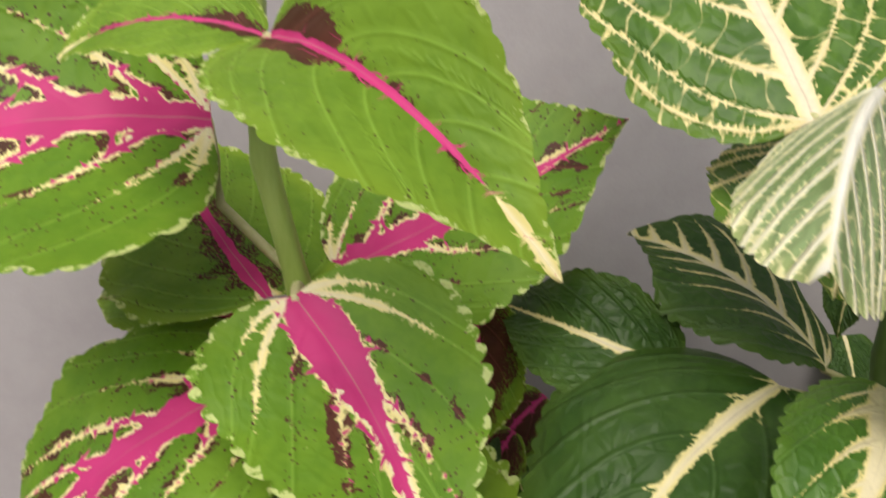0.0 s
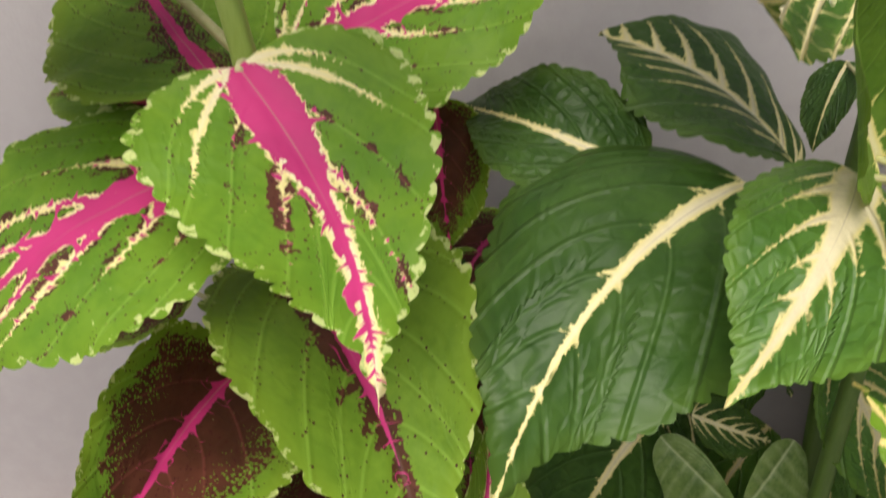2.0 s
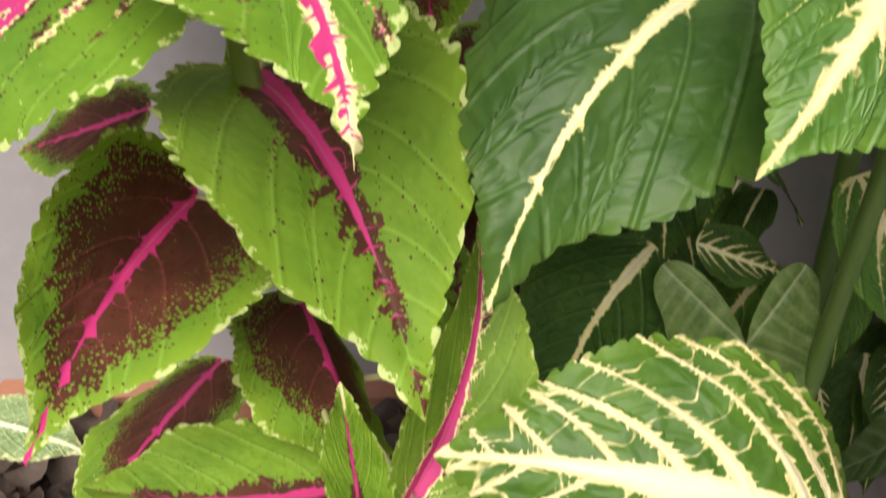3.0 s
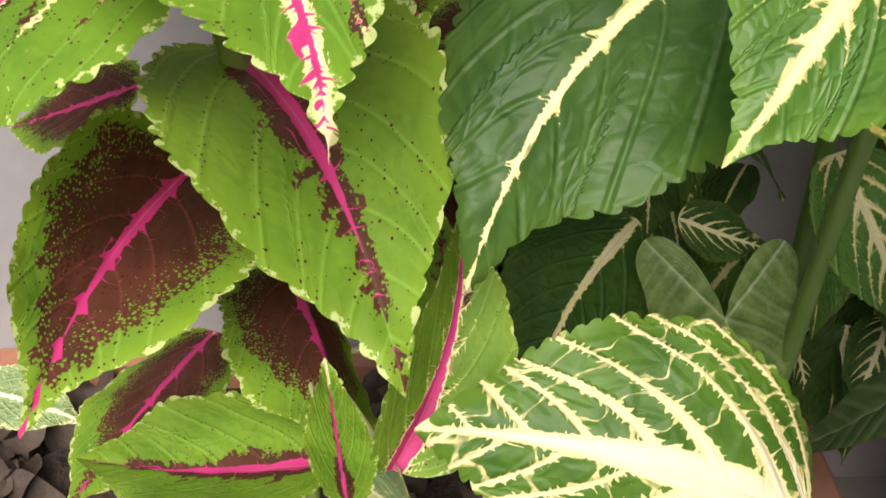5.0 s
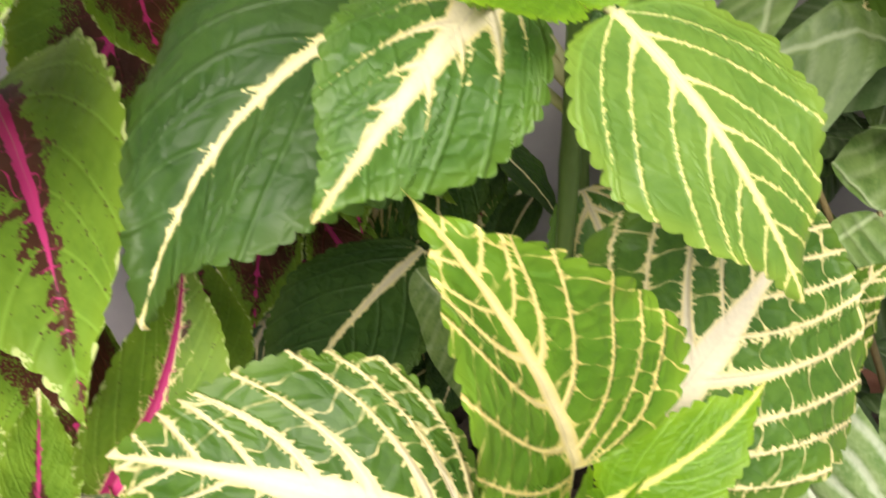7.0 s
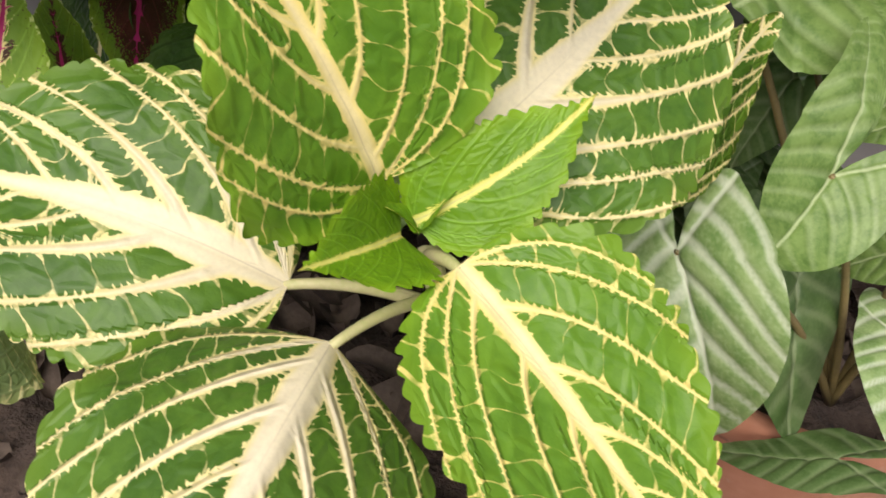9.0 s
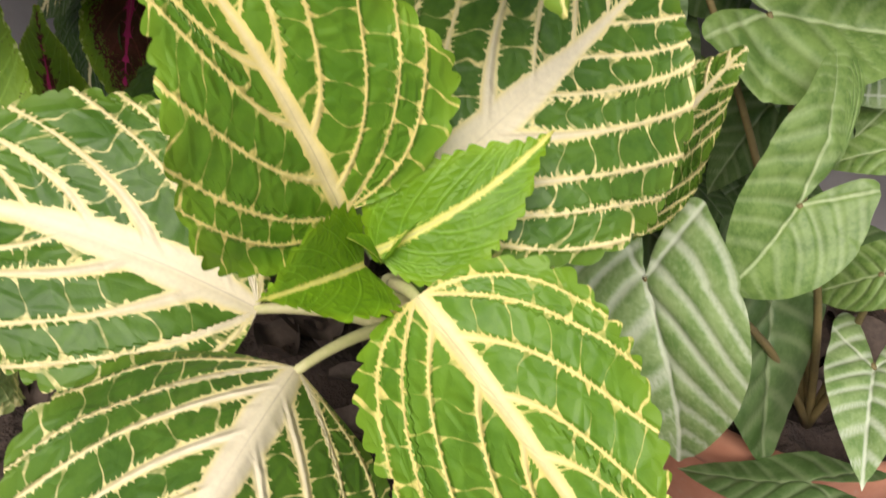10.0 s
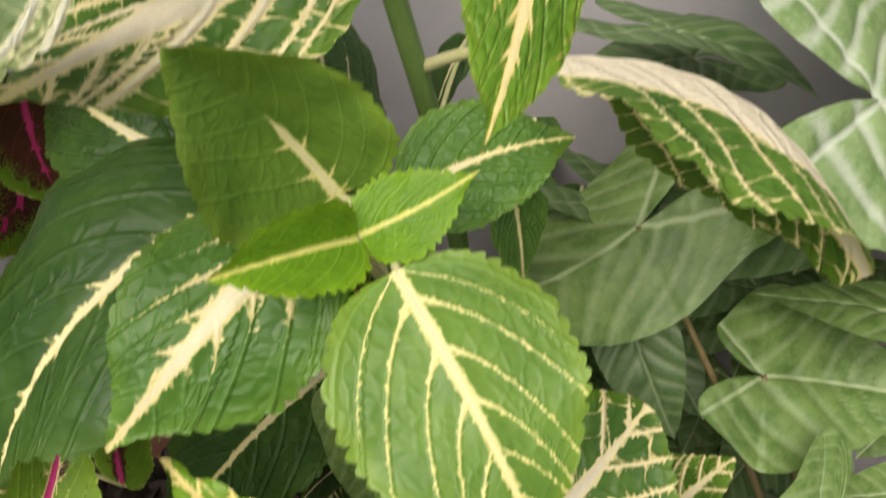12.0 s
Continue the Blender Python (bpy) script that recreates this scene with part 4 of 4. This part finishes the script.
coleus_leaf(bright, None, GILT, "gilt", (0.1571, 0.1599, 0.2955), (0.1127, 0.1653, 0.3795), 44.0, 0.817, 0.077, 26.2, -0.020, label="bright green leaf with golden veins", rows=170, cols=60, puff=1.2, bite=0.07, teeth=18, fine_veins=12, wide_at=0.252, curl=0.102, twist=0.070)
coleus_leaf(bright, None, NET, "net", (0.1729, 0.1692, 0.2929), (0.2376, 0.2421, 0.3274), -28.2, 0.945, 0.042, 16.4, -0.017, label="green leaf with a broad cream midrib and netted veins", rows=170, cols=60, fine_veins=11, wide_at=0.414, curl=0.389, twist=0.100, puff=0.45)
coleus_leaf(bright, None, NET, "net", (0.2388, 0.2350, 0.2374), (0.2692, 0.2421, 0.3050), -17.3, 0.595, 0.002, 7.0, 0.041, wide_at=0.358, curl=-0.047, twist=-0.001, puff=0.45)
coleus_leaf(bright, None, FRESH, "young", (0.1664, 0.1567, 0.2868), (0.2086, 0.1752, 0.3147), -48.5, 0.578, 0.066, 6.6, -0.049, label="bright young leaf", teeth=16, bite=0.10, point=1.1, wide_at=0.284, curl=0.021, twist=-0.007)
coleus_leaf(bright, None, FRESH, "young", (0.1631, 0.1559, 0.2824), (0.1446, 0.1222, 0.3001), 43.4, 0.754, 0.026, 25.7, 0.012, label="bright young leaf", teeth=14, bite=0.11, point=1.1, wide_at=0.286, curl=-0.254, twist=-0.101)
coleus_leaf(bright, BRIGHT_STEM, GILT, "gilt", (0.1778, 0.1439, 0.2842), (0.2435, 0.0896, 0.2277), -12.4, 0.708, 0.064, 13.8, -0.007, label="green leaf with golden veins", rows=170, cols=60, bite=0.07, teeth=22, point=1.0, fine_veins=12, wide_at=0.293, curl=0.029, twist=-0.138)
coleus_leaf(bright, BRIGHT_STEM, NET, "net", (0.1471, 0.1401, 0.2590), (0.1168, 0.0481, 0.2464), 23.6, 1.090, 0.159, -26.6, -0.004, label="green leaf with a broad cream midrib and netted veins", rows=170, cols=60, fine_veins=11, wide_at=0.377, curl=0.009, twist=0.212, puff=0.2)
coleus_leaf(bright, BRIGHT_STEM, NET, "net", (0.1304, 0.1664, 0.2522), (0.0187, 0.1835, 0.2717), 30.7, 0.795, 0.121, 23.8, -0.027, label="green leaf with a broad cream midrib and netted veins", rows=180, cols=64, teeth=26, fine_veins=10, bite=0.06, wide_at=0.343, curl=0.406, twist=-0.123, puff=0.45)
for turn, rise in ((20, 0.012), (200, 0.011), (110, 0.008)):
    a = radians(turn)
    foot = (0.1675, 0.1555, 0.2840)
    coleus_leaf(bright, None, FRESH, "young", foot, (foot[0] + 0.010 * math.cos(a), foot[1] + 0.010 * math.sin(a), foot[2] + rise), 0, 0.55, 0.05, 25, 0.0, rows=40, cols=16, teeth=8)
# tall shoot with milky leaves
TALL_STEM = [(0.185, 0.320, 0.095), (0.180, 0.318, 0.25), (0.165, 0.300, 0.38), (0.150, 0.262, 0.48), (0.145, 0.240, 0.53)]
tall = thing("coleus_plant", (0.185, 0.320, 0.095), "tall coleus shoot with milky green leaves and cream veins", "plant", "coleus plants")
stem_part(tall, TALL_STEM, 0.0042, 0.0032, SHADED_STEM)
coleus_leaf(tall, TALL_STEM, MILK, "marble", (0.1043, 0.2008, 0.4999), (0.0659, 0.1253, 0.4853), 13.9, 0.637, 0.046, -49.4, -0.030, label="milky pale leaf with cream veins", drip=0.05, fine_veins=11, rows=160, cols=56, wide_at=0.468, curl=0.091, twist=-0.110)
coleus_leaf(tall, TALL_STEM, NET, "gilt", (0.1007, 0.2283, 0.4860), (0.0572, 0.3081, 0.5659), 26.3, 0.763, -0.003, -2.5, -0.046, label="green leaf with cream netted veins", rows=140, cols=50, wide_at=0.398, curl=-0.059, twist=0.017)
coleus_leaf(tall, TALL_STEM, NET, "net", (0.1402, 0.2693, 0.4708), (0.0888, 0.1776, 0.4624), 31.9, 0.587, -0.163, -19.5, -0.090, wide_at=0.258, curl=-0.093, twist=0.001)
coleus_leaf(tall, TALL_STEM, NET, "sash", (0.2027, 0.2638, 0.4380), (0.2854, 0.2307, 0.3953), 31.4, 0.842, 0.188, -16.0, 0.197, label="curled leaf with a broad cream midrib", wide_at=0.498, curl=0.393, twist=-0.231)
coleus_leaf(tall, TALL_STEM, GILT, "fan", (0.1959, 0.1905, 0.5069), (0.1867, 0.1745, 0.4613), -16.7, 0.633, 0.018, 4.7, 0.062, wide_at=0.293, curl=-0.036, twist=0.083)
# arrowhead plant
CROWN = (0.350, 0.260, 0.105)
arrowhead = thing("arrowhead_plant", (0.350, 0.260, 0.105), "arrowhead plant with pale silvery green leaves on thin brown stalks", "plant")
arrow_leaf(arrowhead, None, SILVER, (0.1406, 0.2843, 0.2292), (0.1482, 0.2679, 0.1823), -34.3, 0.943, -0.015, -4.5, 0.053, lobes=(1.22, 1.42))
arrow_leaf(arrowhead, CROWN, SILVER, (0.2988, 0.2355, 0.2504), (0.2680, 0.1979, 0.2422), 32.6, 0.801, -0.164, 18.8, 0.081, lobes=(0.71, 1.80))
arrow_leaf(arrowhead, CROWN, FROST, (0.2483, 0.2113, 0.2346), (0.2677, 0.1827, 0.1737), -68.3, 0.861, 0.145, 9.9, 0.128, lobes=(0.66, 0.85))
arrow_leaf(arrowhead, CROWN, SILVER, (0.2357, 0.3122, 0.3459), (0.1772, 0.2616, 0.3512), 12.0, 0.775, -0.210, -23.7, -0.043, lobes=(1.20, 1.29))
arrow_leaf(arrowhead, CROWN, SILVER, (0.2903, 0.2969, 0.2894), (0.3587, 0.2955, 0.2841), -28.4, 0.920, -0.076, 4.0, 0.050, lobes=(0.60, 0.78))
arrow_leaf(arrowhead, None, SILVER, (0.2288, 0.4327, 0.3428), (0.2254, 0.4002, 0.3177), 0.4, 0.900, 0.040, 2.9, 0.020)
arrow_leaf(arrowhead, CROWN, FROST, (0.3454, 0.2270, 0.1818), (0.3308, 0.1783, 0.1732), -14.1, 0.560, 0.071, 12.7, -0.009, lobes=(0.90, 1.16))
arrow_leaf(arrowhead, None, FROST, (0.2970, 0.2900, 0.4150), (0.3750, 0.3250, 0.3800), -45.0, 0.80, -0.015, -6.9, -0.028)
arrow_leaf(arrowhead, None, JADE, (0.2845, 0.3476, 0.2850), (0.2511, 0.3150, 0.2864), 47.7, 0.642, -0.023, -5.6, 0.063)
arrow_leaf(arrowhead, None, JADE, (0.2383, 0.2970, 0.3075), (0.2579, 0.2789, 0.2699), -46.7, 0.615, 0.083, 8.0, -0.002)
arrow_leaf(arrowhead, None, JADE, (0.3051, 0.3087, 0.2439), (0.2890, 0.3016, 0.2028), 11.7, 0.660, 0.064, 5.1, 0.012)
arrow_leaf(arrowhead, None, JADE, (0.3308, 0.2073, 0.1345), (0.2846, 0.2248, 0.1137), -12.8, 0.643, 0.007, -1.6, 0.075)
arrow_leaf(arrowhead, None, JADE, (0.3103, 0.2543, 0.1869), (0.3199, 0.2278, 0.1158), 12.3, 0.631, 0.044, 3.0, -0.063)
arrow_leaf(arrowhead, None, SILVER, (0.3335, 0.4053, 0.3056), (0.3143, 0.3635, 0.2869), 3.0, 0.900, 0.040, 2.9, 0.020)
arrow_leaf(arrowhead, None, SILVER, (0.3541, 0.4220, 0.2626), (0.3060, 0.4044, 0.2763), 41.2, 0.900, 0.040, 2.9, 0.020)
arrow_leaf(arrowhead, None, JADE, (0.2936, 0.4038, 0.2610), (0.3044, 0.3749, 0.2413), -27.4, 0.850, 0.040, 2.9, 0.020)
arrow_leaf(arrowhead, None, FROST, (0.3311, 0.3119, 0.2495), (0.2978, 0.3277, 0.2681), 43.0, 0.950, 0.040, 2.9, 0.020)
arrow_leaf(arrowhead, None, SILVER, (0.2963, 0.3497, 0.2329), (0.3107, 0.3189, 0.2133), -30.4, 0.800, 0.040, 2.9, 0.020)
arrow_leaf(arrowhead, None, SILVER, (0.3691, 0.3353, 0.2441), (0.3432, 0.3091, 0.2311), 13.5, 0.850, 0.040, 2.9, 0.020)
arrow_leaf(arrowhead, None, SILVER, (0.3432, 0.3817, 0.2819), (0.3156, 0.3588, 0.2735), 18.6, 0.900, 0.040, 2.9, 0.020)
arrow_leaf(arrowhead, CROWN, SILVER, (0.3452, 0.2491, 0.2106), (0.3290, 0.2636, 0.1835), 43.0, 0.686, 0.051, 3.2, 0.008)
arrow_leaf(arrowhead, None, SILVER, (0.3488, 0.2777, 0.2496), (0.3217, 0.2844, 0.2325), 20.5, 0.657, 0.057, 4.2, 0.021)
arrow_leaf(arrowhead, None, SILVER, (0.3354, 0.3038, 0.3201), (0.2828, 0.3104, 0.3176), -8.0, 0.662, 0.018, -0.4, -0.007)
arrow_leaf(arrowhead, None, JADE, (0.2225, 0.2810, 0.1891), (0.1881, 0.2920, 0.1434), -3.9, 0.628, 0.042, 2.7, 0.078)
# filler leaves scattered close to the back wall, added to darken the shaded gaps
rnd = random.Random(11)
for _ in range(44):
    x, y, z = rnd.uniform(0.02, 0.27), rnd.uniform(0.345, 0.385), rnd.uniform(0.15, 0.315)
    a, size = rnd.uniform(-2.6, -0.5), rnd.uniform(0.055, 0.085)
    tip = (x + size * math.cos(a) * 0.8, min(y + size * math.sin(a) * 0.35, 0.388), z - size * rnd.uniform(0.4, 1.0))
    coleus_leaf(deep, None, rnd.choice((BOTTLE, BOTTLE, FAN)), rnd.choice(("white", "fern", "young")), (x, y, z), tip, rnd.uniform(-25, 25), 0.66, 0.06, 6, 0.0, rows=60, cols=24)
for _ in range(16):
    x, y, z = rnd.uniform(0.03, 0.11), rnd.uniform(0.34, 0.38), rnd.uniform(0.22, 0.355)
    a, size = rnd.uniform(-2.6, -0.5), rnd.uniform(0.06, 0.085)
    tip = (x + size * math.cos(a) * 0.8, min(y + size * math.sin(a) * 0.35, 0.388), z - size * rnd.uniform(0.4, 1.0))
    coleus_leaf(magenta, None, WINE, "wine", (x, y, z), tip, rnd.uniform(-25, 25), 0.62, 0.06, 6, 0.0, rows=60, cols=24)
for _ in range(30):
    x, y, z = rnd.uniform(0.26, 0.56), rnd.uniform(0.31, 0.37), rnd.uniform(0.33, 0.47)
    a, size = rnd.uniform(-2.8, -0.4), rnd.uniform(0.05, 0.075)
    tip = (x + size * math.cos(a), min(y + size * math.sin(a) * 0.7, 0.385), z - size * rnd.uniform(0.0, 0.6))
    arrow_leaf(arrowhead, None, rnd.choice((SILVER, JADE, JADE)), (x, y, z), tip, rnd.uniform(-25, 25), 0.75, 0.05, 4, 0.0, lobes=1.2)
for _ in range(44):
    x, y, z = rnd.uniform(0.23, 0.52), rnd.uniform(0.32, 0.375), rnd.uniform(0.14, 0.42)
    a, size = rnd.uniform(-2.8, -0.4), rnd.uniform(0.04, 0.065)
    tip = (x + size * math.cos(a), min(y + size * math.sin(a) * 0.7, 0.385), z - size * rnd.uniform(0.0, 0.6))
    arrow_leaf(arrowhead, None, JADE, (x, y, z), tip, rnd.uniform(-25, 25), 0.68, 0.05, 4, 0.0, lobes=1.2)
# dry leaves on the soil
def dry_leaves(count, lo, hi, height, name):
    verts, faces = [], []
    pick = random.Random(7)
    for _ in range(count):
        c = Vector((pick.uniform(lo[0], hi[0]), pick.uniform(lo[1], hi[1]), height + pick.uniform(0, 0.010)))
        long, wide, turn, curl = pick.uniform(0.02, 0.045), pick.uniform(0.006, 0.014), pick.uniform(0, 6.28), pick.uniform(0.3, 1.2)
        tilt = pick.uniform(-0.35, 0.35)
        at = len(verts)
        for i in range(9):
            u = i / 8
            half = wide * math.sin(math.pi * min(1, u * 0.92 + 0.06)) ** 0.7
            for k in range(5):
                v = (k - 2) / 2
                px, py = (u - 0.5) * long, v * half
                pz = curl * wide * v * v + tilt * px + 0.004 * math.sin(u * 7 + turn)
                verts.append((c.x + px * math.cos(turn) - py * math.sin(turn), c.y + px * math.sin(turn) + py * math.cos(turn), c.z + pz))
        for i in range(8):
            for k in range(4):
                faces.append((at + 5 * i + k, at + 5 * i + 5 + k, at + 5 * i + 6 + k, at + 5 * i + k + 1))
    mesh = bpy.data.meshes.new(name)
    mesh.from_pydata(verts, [], faces)
    ob = hang(name, mesh, LITTER, None)
    return tagged(ob, "curled brown dry leaves and husks lying on dark soil", "dry leaves", kind="stuff")


dry_leaves(200, (-0.21, 0.12), (0.20, 0.375), 0.100, "leaf_litter")
dry_leaves(24, (0.31, 0.266), (0.394, 0.35), 0.104, "leaf_litter")
